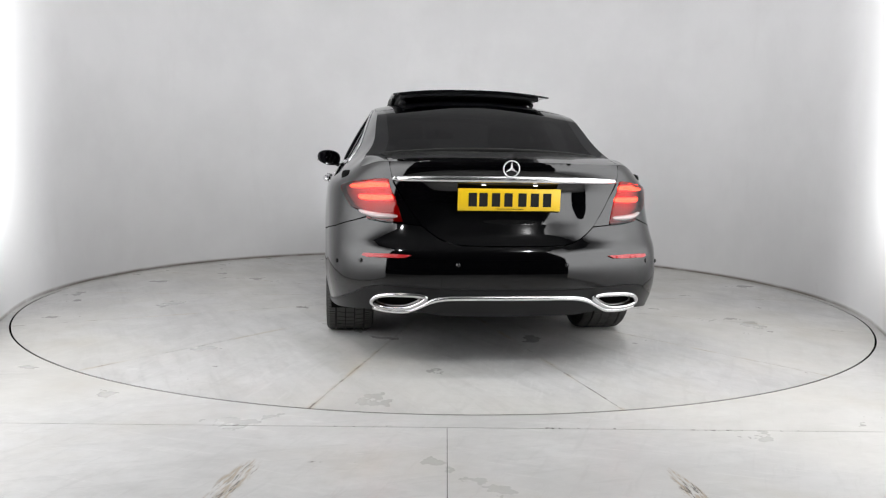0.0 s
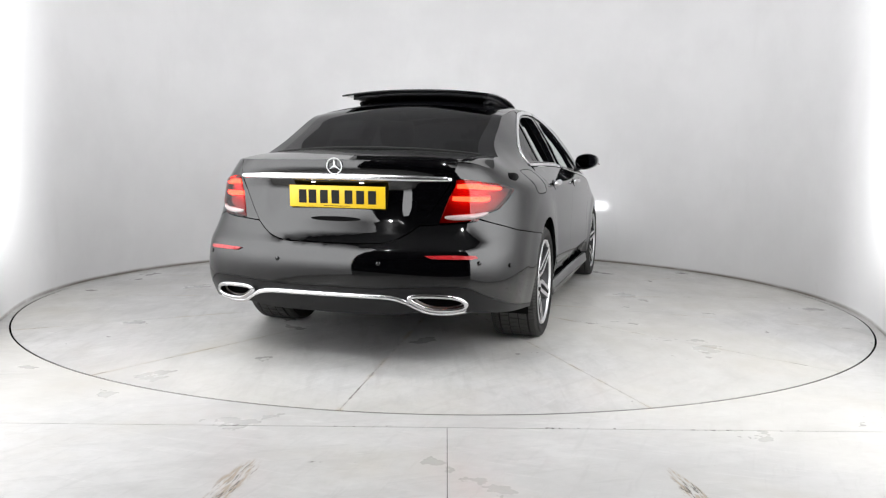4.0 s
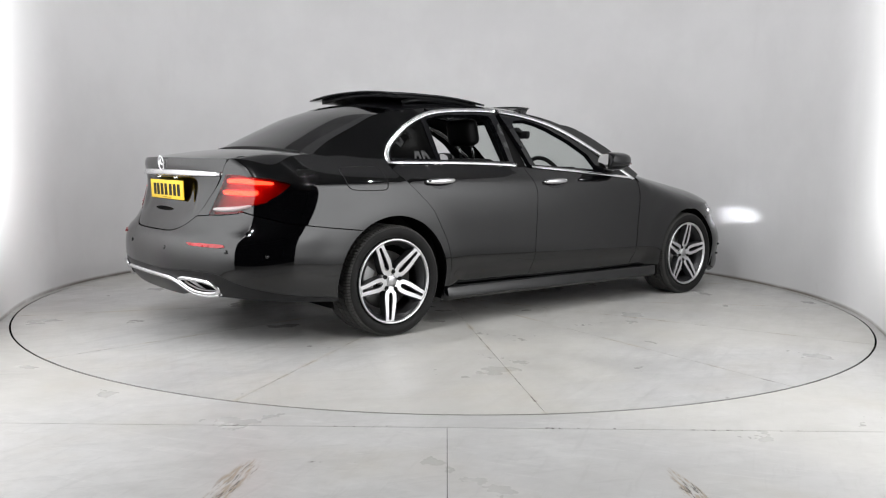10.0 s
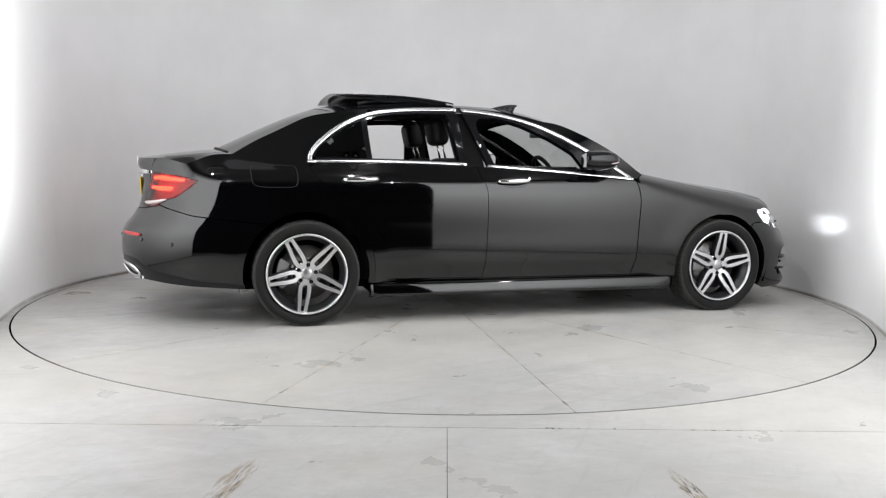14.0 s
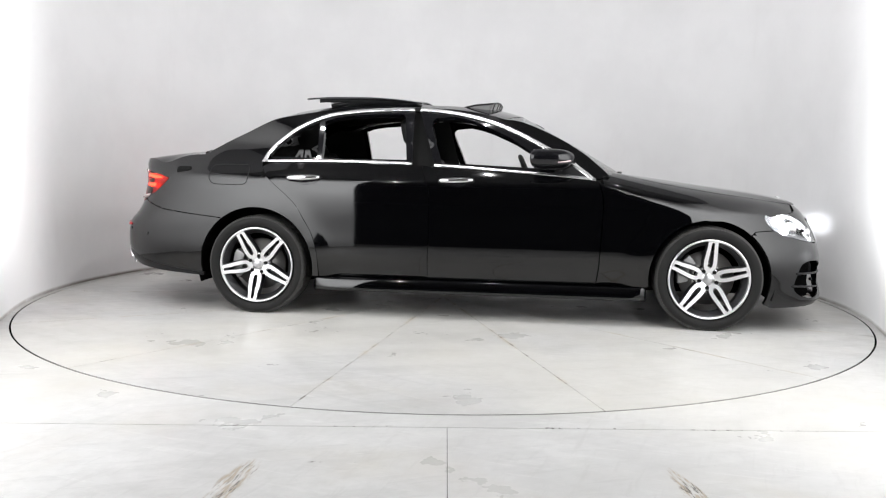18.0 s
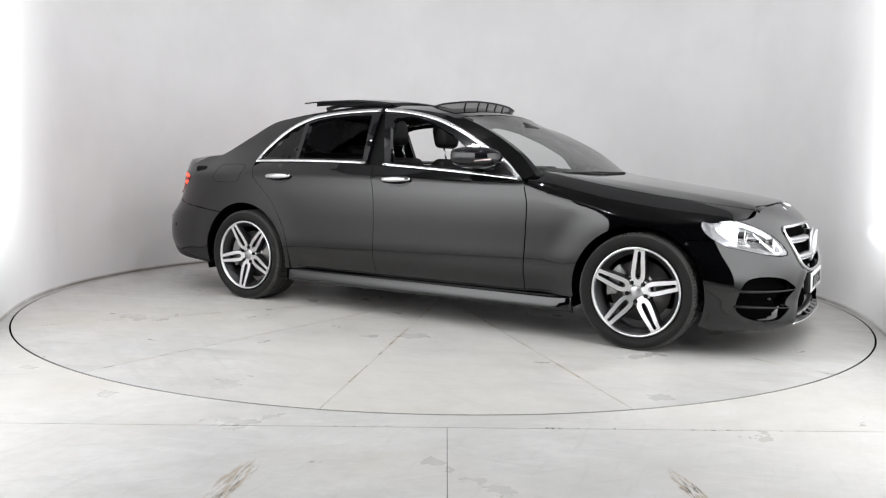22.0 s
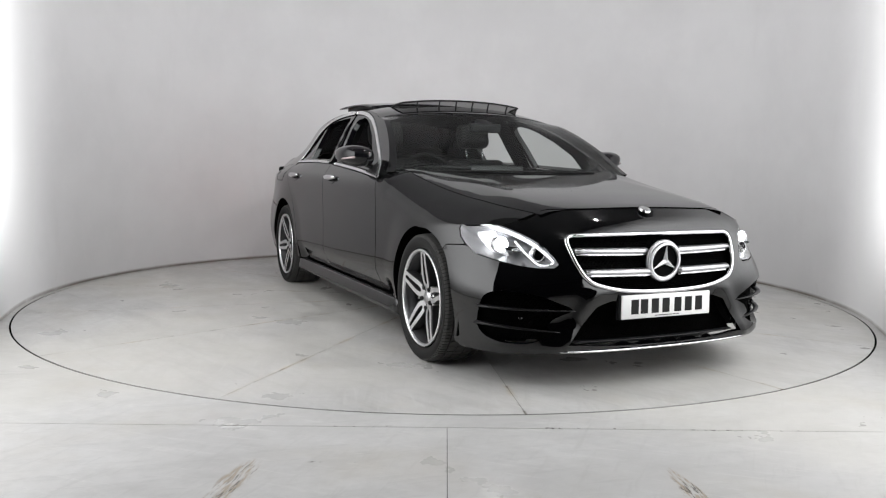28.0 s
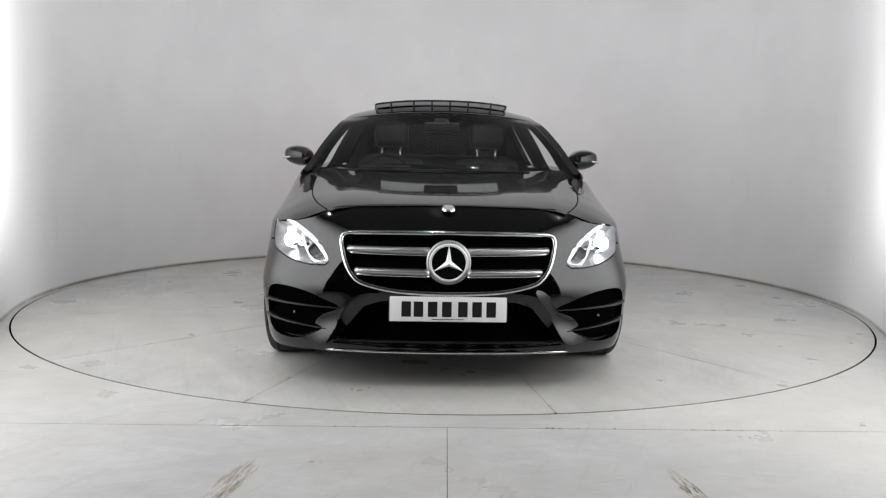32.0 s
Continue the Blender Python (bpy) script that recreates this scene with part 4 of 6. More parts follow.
def build_quarter():
    pts = [("x", x, z) for x, z in cut_r[::-1]]
    pts += [("x", x, z) for x, z in chrome_line if x < -1.05]
    pts += [("x", -1.05, roof_edge(-1.05)[1]), ("x", -1.16, roof_edge(-1.16)[1])]
    pts += [("x", x, z) for x, z in EDGE_G]
    pts += [("x", x, boot_side(x)[1]) for x in np.linspace(-1.92, -2.30, 12)]
    pts += [("y", y, boot_corner(y)) for y in np.linspace(side_y(-2.33, boot_side(-2.33)[1]), 0.60, 5)]
    pts += [("y", y + 0.004, z) for y, z in LID[::-1] if y > 0.43 and z < 0.99]
    pts += [("y", 0.526, 0.7195)]
    q = LAMP[:]
    inner = [q[10]] + q[11:] + [q[0]]
    pts += [(k, v - 0.004, z) if k == "y" else (k, v, z) for k, v, z in inner]
    pts += [(k, v, z + 0.004) for k, v, z in q[1:4]] + [("x", -2.108, 0.894)]
    pts += [("x", -2.158, 0.847), ("x", -2.238, 0.790), ("x", -2.32, 0.763)]
    pts += [(k, v, z + 0.003) for k, v, z in SPLIT_R]
    line = ring_line(-1, pts)
    a0 = math.degrees(math.atan2(0.639 - HUB_Z, -1.712 - AXLE_R))
    arch = [(u_x(-1, x, z), z) for x, z in arc_pts(AXLE_R, HUB_Z, ARCH_R, a0, -9)]
    vf = skin(line + arch, W_R, (-0.3, 1, 0), 0.03)
    # roof rail and front pillar
    up = [(x, roof_edge(x)[1]) for x in np.linspace(-1.05, 0.16, 30)]
    pil = EDGE_W[::-1][1:]
    low = [(0.775, 0.938)] + [q for q in chrome_line[::-1] if q[0] > -1.05]
    rail = skin(up + pil + low, S, (0, 1, 0), 0.03)
    # upper faces of the pillars
    wa = lambda v: 0.945 + 0.01 * v
    pill = screen_sheet(MID_W, EDGE_W, 0, 1, wa, 1.0, 24, 4)
    wg = lambda v: 0.93 - 0.075 * v
    pillr = screen_sheet(MID_G, EDGE_G, 0, 1, wg, 1.0, 24, 4)
    # shoulder beside the boot lid
    xs = np.linspace(-1.90, -2.36, 14)
    outer = [(x, boot_side(x)[0]) for x in xs]
    innerl = [(x, min(0.625 - 0.03 * (abs(x) - 1.9) / 0.5, boot_side(x)[0] - 0.003)) for x in xs[::-1]]
    sh = top_skin(outer + innerl, boot_z, 0.03)
    return joined(vf, rail, pill, pillr, sh)


quarters = both("body_side", build_quarter(), M_PAINT, car)
for i in (0, 1):
    # fuel flap, set proud by a hair, with rounded corners
    c = spline2([(-1.802, 0.94), (-1.80, 0.975), (-1.765, 0.988), (-1.575, 0.992), (-1.532, 0.975), (-1.525, 0.91), (-1.540, 0.868), (-1.60, 0.860), (-1.745, 0.862), (-1.79, 0.885)], 5, True)
    vf = band(c + [c[0]], 0.005, 0.0012, 0.0)
    if i == 1:
        vf_part("fuel_flap", mirrored(vf), M_SEAL, quarters[1], "outline of the closed fuel flap")


# -- roof
def build_roof():
    xs = np.linspace(0.165, -1.265, 44)
    left = [(x, roof_edge(x)[0] - 0.002) for x in xs]
    front = [(0.27 - 0.105 * abs(w) ** 2.2, w * roof_edge(0.165)[0]) for w in np.linspace(-0.97, 0.97, 25)]
    rear = [(-1.36 + 0.09 * abs(w) ** 2.2, w * roof_edge(-1.27)[0]) for w in np.linspace(0.97, -0.97, 25)]
    hole = [(x, y) for x, y in ((0.06, 0.36), (0.03, 0.44), (-0.02, 0.465), (-0.42, 0.475), (-0.455, 0.46), (-0.455, -0.46), (-0.42, -0.475), (-0.02, -0.465), (0.03, -0.44), (0.06, -0.36))]
    return skin(front + left + rear + [(x, -y) for x, y in left[::-1]], lambda x, y: (x, y, roof_z(x, y)), (0, 0, 1), 0.035, [hole], 0.02)


roof = vf_part("roof", build_roof(), M_GLOSSBLACK, car, "gloss black roof with an open sunroof")


# -- screens
vf_part("windscreen", screen_sheet(MID_W, EDGE_W, 0.0, 0.985, lambda v: -(0.945 + 0.01 * v), lambda v: 0.945 + 0.01 * v), M_GLASS, car, "clear curved windscreen")
vf_part("rear_window", screen_sheet(MID_G, EDGE_G, 0.015, 1.0, lambda v: -(0.93 - 0.075 * v), lambda v: 0.93 - 0.075 * v), M_TINT, car, "dark tinted rear window")


seal = [screen_point(MID_G, EDGE_G, 1.0, w) + Vector((-0.004, 0, -0.002)) for w in np.linspace(-0.86, 0.86, 31)]
vf_part("window_seal", tube(seal, 0.013, 8, flat=0.7), M_SEAL, car, "black rubber strip under the rear window")


# -- boot lid: deck and rear face
def build_lid():
    xs = np.linspace(-2.03, -2.32, 10)
    left = [(x, min(0.620 - 0.03 * (abs(x) - 1.9) / 0.5, boot_side(x)[0] - 0.006)) for x in xs]
    rear = [(tail_at(y, boot_corner(y)), y) for y in np.linspace(0.588, -0.588, 33)]
    front = [(-2.005 + 0.10 * (y / 0.62) ** 2, y) for y in np.linspace(-0.61, 0.61, 21)]
    deck = top_skin(front + left + rear + [(x, -y) for x, y in left[::-1]], boot_z, 0.03)
    half = [(u_y(-1, y, z), z) for y, z in spline2(LID, 4)]
    top = [(u_y(-1, y, boot_corner(y)), boot_corner(y)) for y in np.linspace(0.588, 0.0, 16)]
    face = half[1:] + top
    outline = face + [(-u, z) for u, z in face[::-1][1:]] + [(0.0, LID[0][1])]

    def to3d(u, z):
        p = wrap(-1, u, z)
        # hollow for the plate under the bright strip
        d = max(0.0, min(1.0, (0.925 - z) / 0.02)) * max(0.0, min(1.0, (z - 0.70) / 0.10)) * max(0.0, min(1.0, (0.40 - abs(p.y)) / 0.06))
        p.x += 0.020 * d
        return p

    return joined(deck, skin(outline, to3d, (-1, 0, 0), 0.022))


boot_lid = vf_part("boot_lid", build_lid(), M_PAINT, car)
us = [(u_y(-1, y, 0.938 + 0.004 * (1 - (y / 0.58) ** 2)), 0.938 + 0.006 * (1 - (y / 0.58) ** 2)) for y in np.linspace(-0.578, 0.578, 40)]
pth = [wrap(-1, u, z) for u, z in us]
vf_part("boot_trim", strip(pth, [Vector((-1, 0, 0.12))] * len(pth), [Vector((0.12, 0, 1))] * len(pth), lambda t: 0.037 - 0.014 * abs(2 * t - 1) ** 4, 0.014), M_SATINCHROME, boot_lid, "bright chrome strip")


def star_badge(name, parent, m, r, deep):
    bm = bmesh.new()
    ring_v, ring_f = tube([(0, r * 0.93 * math.cos(a), r * 0.93 * math.sin(a)) for a in np.linspace(0, 2 * math.pi, 49)[:-1]], r * 0.075, 8, True)
    vs = [bm.verts.new(v) for v in ring_v]
    for f in ring_f:
        bm.faces.new([vs[k] for k in f])
    for k in range(3):
        a = radians(90 + 120 * k)
        tip = Vector((0, r * 0.92 * math.cos(a), r * 0.92 * math.sin(a)))
        b1 = Vector((0, r * 0.17 * math.cos(a + 1.05), r * 0.17 * math.sin(a + 1.05)))
        b2 = Vector((0, r * 0.17 * math.cos(a - 1.05), r * 0.17 * math.sin(a - 1.05)))
        cc = Vector((deep, 0, 0))
        q = [bm.verts.new(v) for v in (tip, b1, cc, b2)]
        bm.faces.new((q[0], q[1], q[2]))
        bm.faces.new((q[0], q[2], q[3]))
    bmesh.ops.recalc_face_normals(bm, faces=bm.faces)
    for f in bm.faces:
        f.smooth = len(f.verts) == 4
    ob = part(name, bm, M_BADGE, parent, "round chrome emblem")
    ob.matrix_basis = m
    return ob


star_badge("boot_emblem", boot_lid, pose(tail_x(0.996) - 0.006, 0, 0.996, 0, -8, 0), 0.0425, -0.010)


# -- front bumper, grille and headlamps
GRILLE = [(0.0, 0.702), (0.20, 0.702), (0.40, 0.699), (0.462, 0.695), (0.484, 0.675), (0.480, 0.630), (0.458, 0.560), (0.425, 0.508), (0.375, 0.478), (0.26, 0.452), (0.13, 0.442), (0.0, 0.439)]
INTAKE = [(0.0, 0.405), (0.30, 0.402), (0.375, 0.378), (0.44, 0.30), (0.515, 0.208), (0.30, 0.196), (0.0, 0.192)]
INLET = [(0.487, 0.366), (0.56, 0.402), (0.64, 0.432), (0.72, 0.447), (0.79, 0.448), (0.830, 0.432), (0.846, 0.39), (0.848, 0.32), (0.840, 0.26), (0.812, 0.226), (0.76, 0.212), (0.68, 0.214), (0.625, 0.236), (0.565, 0.268), (0.60, 0.290), (0.565, 0.330)]


def half_loop(pts, end=1):
    """A closed outline in (u, z) from the half given in (y, z)."""
    a = [(u_y(end, y, z), z) for y, z in pts]
    return a + [(-u, z) for u, z in a[::-1] if abs(u) > 1e-6]


def full_loop(pts, end, side):
    return [(side * u_y(end, y, z), z) for y, z in pts]


grille_loop = half_loop(spline2(GRILLE, 4))
intake_loop = half_loop(dense(INTAKE, 0.05, False))
inlet_pts = spline2(INLET, 3, True)

HL = [("y", 0.540, 0.570), ("y", 0.562, 0.554), ("y", 0.63, 0.553), ("y", 0.70, 0.562), ("y", 0.765, 0.580), ("x", 1.925, 0.605), ("x", 1.862, 0.639), ("x", 1.820, 0.673), ("x", 1.800, 0.708), ("x", 1.802, 0.735)]
HL_IN = [("y", 0.745, 0.738), ("y", 0.705, 0.720), ("y", 0.667, 0.700), ("y", 0.632, 0.678), ("y", 0.600, 0.652), ("y", 0.573, 0.625), ("y", 0.552, 0.596)]
hl_low = ring_line(1, HL)


def nose_top_u(u):
    lo, hi = 0.6, 0.86
    for _ in range(40):
        z = (lo + hi) / 2
        p = wrap(1, u, z)
        if bonnet_z(p.x, p.y) > z:
            lo = z
        else:
            hi = z
    return lo


u_in, u_out = u_y(1, 0.775, 0.74), u_x(1, 1.812, 0.75)
hl_top = [(u, nose_top_u(u) - 0.006) for u in np.linspace(u_out, u_in, 18)]
hl_in = ring_line(1, HL_IN)
HL_LOOP = hl_low + hl_top + hl_in


def build_bumper():
    top = [(u_y(1, y, nose_top(y)), nose_top(y) - 0.004) for y in np.linspace(0.0, 0.755, 20)]
    inner = [(u - 0.004, z + 0.003) for u, z in hl_in]
    low = [(u - 0.003, z - 0.005) for u, z in hl_low[:7]]
    split = [(u_x(1, x, z), z) for x, z in ((1.845, 0.6335), (1.80, 0.631), (1.736, 0.626))]
    a0 = math.degrees(math.atan2(0.626 - HUB_Z, 1.736 - AXLE_F))
    arch = [(u_x(1, x, z), z) for x, z in arc_pts(AXLE_F, HUB_Z, ARCH_F + 0.004, a0, -24)]
    bottom = [(u_x(1, 1.86, 0.152), 0.152), (u_y(1, 0.78, 0.158), 0.158), (u_y(1, 0.55, 0.168), 0.168), (0.0, 0.165)]
    half = top + inner + low + split + arch + bottom
    outline = half + [(-u, z) for u, z in half[::-1] if abs(u) > 1e-6]
    holes = [grille_loop, intake_loop, full_loop(inlet_pts, 1, 1), full_loop(inlet_pts, 1, -1)]

    def to3d(u, z):
        p = wrap(1, u, z)
        # a fold from the lower outer corner up beside the middle intake
        s = abs(p.y) - (0.40 + (0.40 - z) * 0.72)
        f = math.exp(-(s / 0.05) ** 2) if 0.17 < z < 0.46 else 0.0
        p.x += 0.012 * f
        return p

    return skin(outline, to3d, (1, 0, 0), 0.022, holes, 0.03)


front_bumper = vf_part("front_bumper", build_bumper(), M_PAINT, car)


def backing(loop, end, d, name, mat, parent, label=""):
    vf = skin(loop, lambda u, z: wrap(end, u, z) - Vector((end * d, 0, 0)), (end, 0, 0), 0.06, (), 0)
    return vf_part(name, vf, mat, parent, label)


def honeycomb(loop, end, d, cell, parent, y_of=None):
    """An open mesh of six-sided cells over an outline in (u, z)."""
    verts, faces = [], []
    us = [q[0] for q in loop]
    zs = [q[1] for q in loop]
    dx, dz = cell * math.sqrt(3), cell * 1.5 * 0.62
    j = 0
    z = min(zs)
    while z < max(zs):
        u = min(us) + (dx / 2 if j % 2 else 0)
        while u < max(us):
            if inside((u, z), loop):
                k = len(verts)
                for r, dd in ((0.97, 0.0), (0.70, 0.0), (0.70, 0.012)):
                    for i in range(6):
                        a = math.pi / 6 + math.pi / 3 * i
                        verts.append(wrap(end, u + cell * r * math.cos(a), z + cell * 0.62 * r * math.sin(a)) - Vector((end * (d + dd), 0, 0)))
                for rr in (0, 6):
                    faces += [(k + rr + i, k + rr + (i + 1) % 6, k + rr + 6 + (i + 1) % 6, k + rr + 6 + i) for i in range(6)]
            u += dx
        z += dz
        j += 1
    return vf_part("mesh_insert", (verts, faces), M_MESH, parent, "black honeycomb mesh", smooth=False)


grille = backing(grille_loop, 1, 0.055, "radiator_grille", M_DARKPIT, car, "black grille with two silver louvres and a large star")
honeycomb(grille_loop, 1, 0.045, 0.0105, grille)
gl_mid = spline2(GRILLE, 6)
path = [wrap(1, u_y(1, y, z), z) for y, z in gl_mid]
full = path + [Vector((q.x, -q.y, q.z)) for q in path[::-1][1:-1]]
vf_part("grille_frame", tube([q + Vector((0.002, 0, 0)) for q in full], 0.0105, 10, True), M_CHROME, grille, "bright chrome surround")
for z, y0 in ((0.626, 0.452), (0.533, 0.418)):
    for sgn in (1, -1):
        ys = np.linspace(0.085, y0, 16)
        pts = [Vector((wrap(1, u_y(1, y, z), z).x - 0.018, y * sgn, z + 0.012 * (y - 0.3))) for y in ys]
        bar = tube(pts, lambda t: 0.029 - 0.005 * t, 12, flat=0.6)
        vf_part("grille_louvre", bar, M_SILVER, grille, "satin silver louvre")
        pts2 = [q + Vector((0.014, 0, -0.016)) for q in pts]
        vf_part("louvre_edge", tube(pts2, 0.006, 8), M_CHROME, grille, "chrome louvre edge")
nose_c = nose_x(0.577)
bm = bmesh.new()
bmesh.ops.create_cone(bm, cap_ends=True, segments=48, radius1=0.088, radius2=0.088, depth=0.03)
disc = part("emblem_disc", bm, M_DARKPIT, grille, "black disc behind the star")
disc.matrix_basis = pose(nose_c - 0.02, 0, 0.577, 0, 90, 0)
vf_part("emblem_bezel", tube([(nose_c - 0.004, 0.090 * math.cos(a), 0.577 + 0.090 * math.sin(a)) for a in np.linspace(0, 2 * math.pi, 49)[:-1]], 0.011, 10, True), M_SILVER, grille)
star_badge("grille_star", grille, pose(nose_c + 0.010, 0, 0.577, 0, 6, 0), 0.088, 0.014)

inl = [backing(full_loop(inlet_pts, 1, s), 1, 0.07, "side_intake", M_DARKPIT, front_bumper, "black side intake with two fins") for s in (1, -1)]
for s, o in zip((1, -1), inl):
    honeycomb(full_loop(inlet_pts, 1, s), 1, 0.06, 0.010, o)
    for za, zb, yi in ((0.372, 0.362, 0.475), (0.292, 0.266, 0.545)):
        pts = []
        for t in np.linspace(0, 1, 12):
            y = 0.846 - (0.846 - yi) * t
            z = za + (zb - za) * t
            pts.append(wrap(1, s * u_y(1, y, z), z) + Vector((-0.012 + 0.014 * t, 0, 0)))
        vf_part("intake_fin", tube(pts, lambda t: 0.017 * (1 - 0.75 * t), 8, flat=0.5), M_SATIN, o, "black intake fin")
    c = wrap(1, s * u_y(1, 0.70, 0.325), 0.325) - Vector((0.025, 0, 0))
    bm = bmesh.new()
    bmesh.ops.create_uvsphere(bm, u_segments=12, v_segments=8, radius=0.011)
    so = part("parking_sensor", bm, M_PAINT, o)
    so.matrix_basis = Matrix.Translation(c)
intake = backing(intake_loop, 1, 0.09, "lower_intake", M_DARKPIT, front_bumper, "black lower intake mesh")
honeycomb(intake_loop, 1, 0.075, 0.009, intake)
lip = [wrap(1, u_y(1, y, 0.176), 0.176) + Vector((0.006, 0, 0)) for y in np.linspace(-0.545, 0.545, 31)]
vf_part("bumper_lip_trim", tube(lip, 0.0055, 8, flat=1.0), M_CHROME, front_bumper, "thin chrome lip")
for z0 in (0.212,):
    sp = [wrap(1, u_y(1, y, z0), z0) - Vector((0.045, 0, 0)) for y in np.linspace(-0.48, 0.48, 31)]
    vf_part("splitter_blade", tube(sp, 0.016, 8, flat=0.35), M_TRIM, front_bumper, "gloss black splitter blade")


def plate(parent, m, mat, n_bars):
    bm = box_bm(-0.004, 0.004, -0.26, 0.26, -0.0555, 0.0555, 0.003, 2)
    o = part("number_plate", bm, mat, parent)
    o.matrix_basis = m
    # seven dark bars for the characters
    ys = [-0.186, -0.132, -0.069, -0.006, 0.065, 0.128, 0.191]
    for y in ys[:n_bars]:
        b = part("plate_character", box_bm(0.0041, 0.0052, y - 0.021, y + 0.021, -0.034, 0.034), M_SEAL, o)
    b = part("plate_maker_line", box_bm(0.0041, 0.0050, -0.07, 0.07, -0.047, -0.044), M_SEAL, o)
    return o


fp = plate(front_bumper, pose(2.292, 0, 0.373, 0, -1.5, 0), M_PLATE_W, 7)
fp["label"] = "white number plate with black characters"
part("plate_holder", box_bm(2.255, 2.2865, -0.265, 0.265, 0.312, 0.430, 0.006), M_TRIM, front_bumper)
rp = plate(boot_lid, pose(-2.476, 0, 0.842, 0, 3, 180), M_PLATE_Y, 7)
rp["label"] = "yellow number plate with black characters"
# black oval laid on the lid, painting the shade of a hand recess
grip = [(0.135 * math.cos(a), 0.733 + 0.0115 * math.sin(a)) for a in np.linspace(0, 2 * math.pi, 33)[:-1]]
vf_part("grip_shade", skin([(u_y(-1, y, z), z) for y, z in grip], lambda u, z: wrap(-1, u, z) + Vector((0.0035, 0, 0)), (-1, 0, 0), 0.02, (), 0.01), M_DARKPIT, boot_lid, "black oval that paints the shade of the hand recess under the plate")
for y in (0.131, -0.131):
    b = part("plate_lamp", box_bm(-2.480, -2.464, y - 0.010, y + 0.010, 0.911, 0.916, 0.002), M_LAMPWHITE, boot_lid, "small white plate lamp")


def headlamp(side):
    lens = skin([(side * u, z) for u, z in HL_LOOP], W_F, (1, side * 0.6, 0), 0.022, (), 0.004)
    body = vf_part("headlamp", lens, M_LENS, car, "clear headlamp with bright white LED light")
    # housing bowl behind the lens
    cu = sum(u for u, z in HL_LOOP) / len(HL_LOOP)
    cz = sum(z for u, z in HL_LOOP) / len(HL_LOOP)

    def into(u, z):
        """The way into the lamp from its lens."""
        t = wrap(1, u + 0.01, z) - wrap(1, u - 0.01, z)
        return (Vector((-t.y, t.x, 0)).normalized() + Vector((-0.5, 0, 0))).normalized()

    def bowl(u, z):
        p = wrap(1, u, z)
        d = min([math.hypot(abs(u) - a, z - b) for a, b in HL_DENSE])
        return p + into(u, z) * (0.004 + 0.075 * min(1.0, d / 0.05))

    vf_part("lamp_housing", skin([(side * u, z) for u, z in HL_LOOP], bowl, (1, side * 0.6, 0), 0.02, (), 0), M_LAMPBOWL, body, "silver lamp housing")
    # eyebrow light along the top and down the inner edge
    brow = []
    for y, z in ((0.790, 0.737), (0.750, 0.724), (0.700, 0.703), (0.650, 0.674), (0.607, 0.641), (0.577, 0.607), (0.555, 0.577)):
        brow.append((y, z))
    pts = [wrap(1, side * u_y(1, y, z), z) + into(side * u_y(1, y, z), z) * 0.022 for y, z in spline2(brow, 5)]
    vf_part("daytime_light", tube(pts, lambda t: 0.0045 + 0.006 * math.sin(math.pi * min(1, 0.15 + 0.85 * t)), 8), M_LED, body, "glowing white daytime light strip")
    pts = [wrap(1, side * u_y(1, y, z), z) + into(side * u_y(1, y, z), z) * 0.022 for y, z in spline2([(0.558, 0.572), (0.585, 0.562), (0.622, 0.566), (0.645, 0.588), (0.668, 0.622), (0.69, 0.665)], 5)]
    vf_part("daytime_light", tube(pts, 0.004, 8), M_LED, body, "glowing white daytime light strip")
    glow = [(0.800, 0.712), (0.755, 0.703), (0.752, 0.692), (0.738, 0.645), (0.728, 0.600), (0.745, 0.590), (0.768, 0.600), (0.792, 0.630), (0.812, 0.675)]
    vf_part("lit_reflector", skin([(side * u_y(1, y, z), z) for y, z in spline2(glow, 4, True)], lambda u, z: wrap(1, u, z) + into(u, z) * 0.045, (1, side * 0.6, 0), 0.03, (), 0), M_LAMPGLOW, body, "brightly lit white reflector")
    # two projectors, each with a hood open to the front
    for y, z, r in ((0.752, 0.648, 0.032), (0.622, 0.612, 0.026)):
        c = wrap(1, side * u_y(1, y, z), z) + into(side * u_y(1, y, z), z) * 0.031
        n = 28
        prof = [(r * 1.20, -0.012), (r * 1.24, 0.024), (r * 1.18, 0.029), (r * 1.10, 0.024), (r * 1.02, -0.014)]
        v, f = lathe([(a, -b) for a, b in prof], n)
        rotm = Matrix.Rotation(radians(90), 4, "Z")
        v = [rotm @ q + c for q in v]
        vf_part("projector_ring", (v, f), M_CHROME, body)
        deep = -0.008
        lensv, lensf = [c + Vector((deep, 0, 0))], []
        for k in range(1, 5):
            lensv += [c + Vector((deep - 0.005 * (k / 4) ** 2, r * k / 4 * math.cos(2 * math.pi * i / n), r * k / 4 * math.sin(2 * math.pi * i / n))) for i in range(n)]
        lensf += [(0, 1 + i, 1 + (i + 1) % n) for i in range(n)]
        for k in range(3):
            lensf += [(1 + k * n + i, 1 + (k + 1) * n + i, 1 + (k + 1) * n + (i + 1) % n, 1 + k * n + (i + 1) % n) for i in range(n)]
        vf_part("projector_lens", (lensv, lensf), M_LOWBEAM if y > 0.7 else M_LENSDARK, body, "glowing headlamp lens" if y > 0.7 else "dark projector lens")
    # the dipped beam: a bright source deep in a flat dark hood, which throws a low wide patch straight ahead
    c = wrap(1, side * u_y(1, 0.685, 0.630), 0.630) + Vector((-0.006, 0, 0))
    n = 24
    ring = [(math.cos(2 * math.pi * i / n), math.sin(2 * math.pi * i / n)) for i in range(n)]
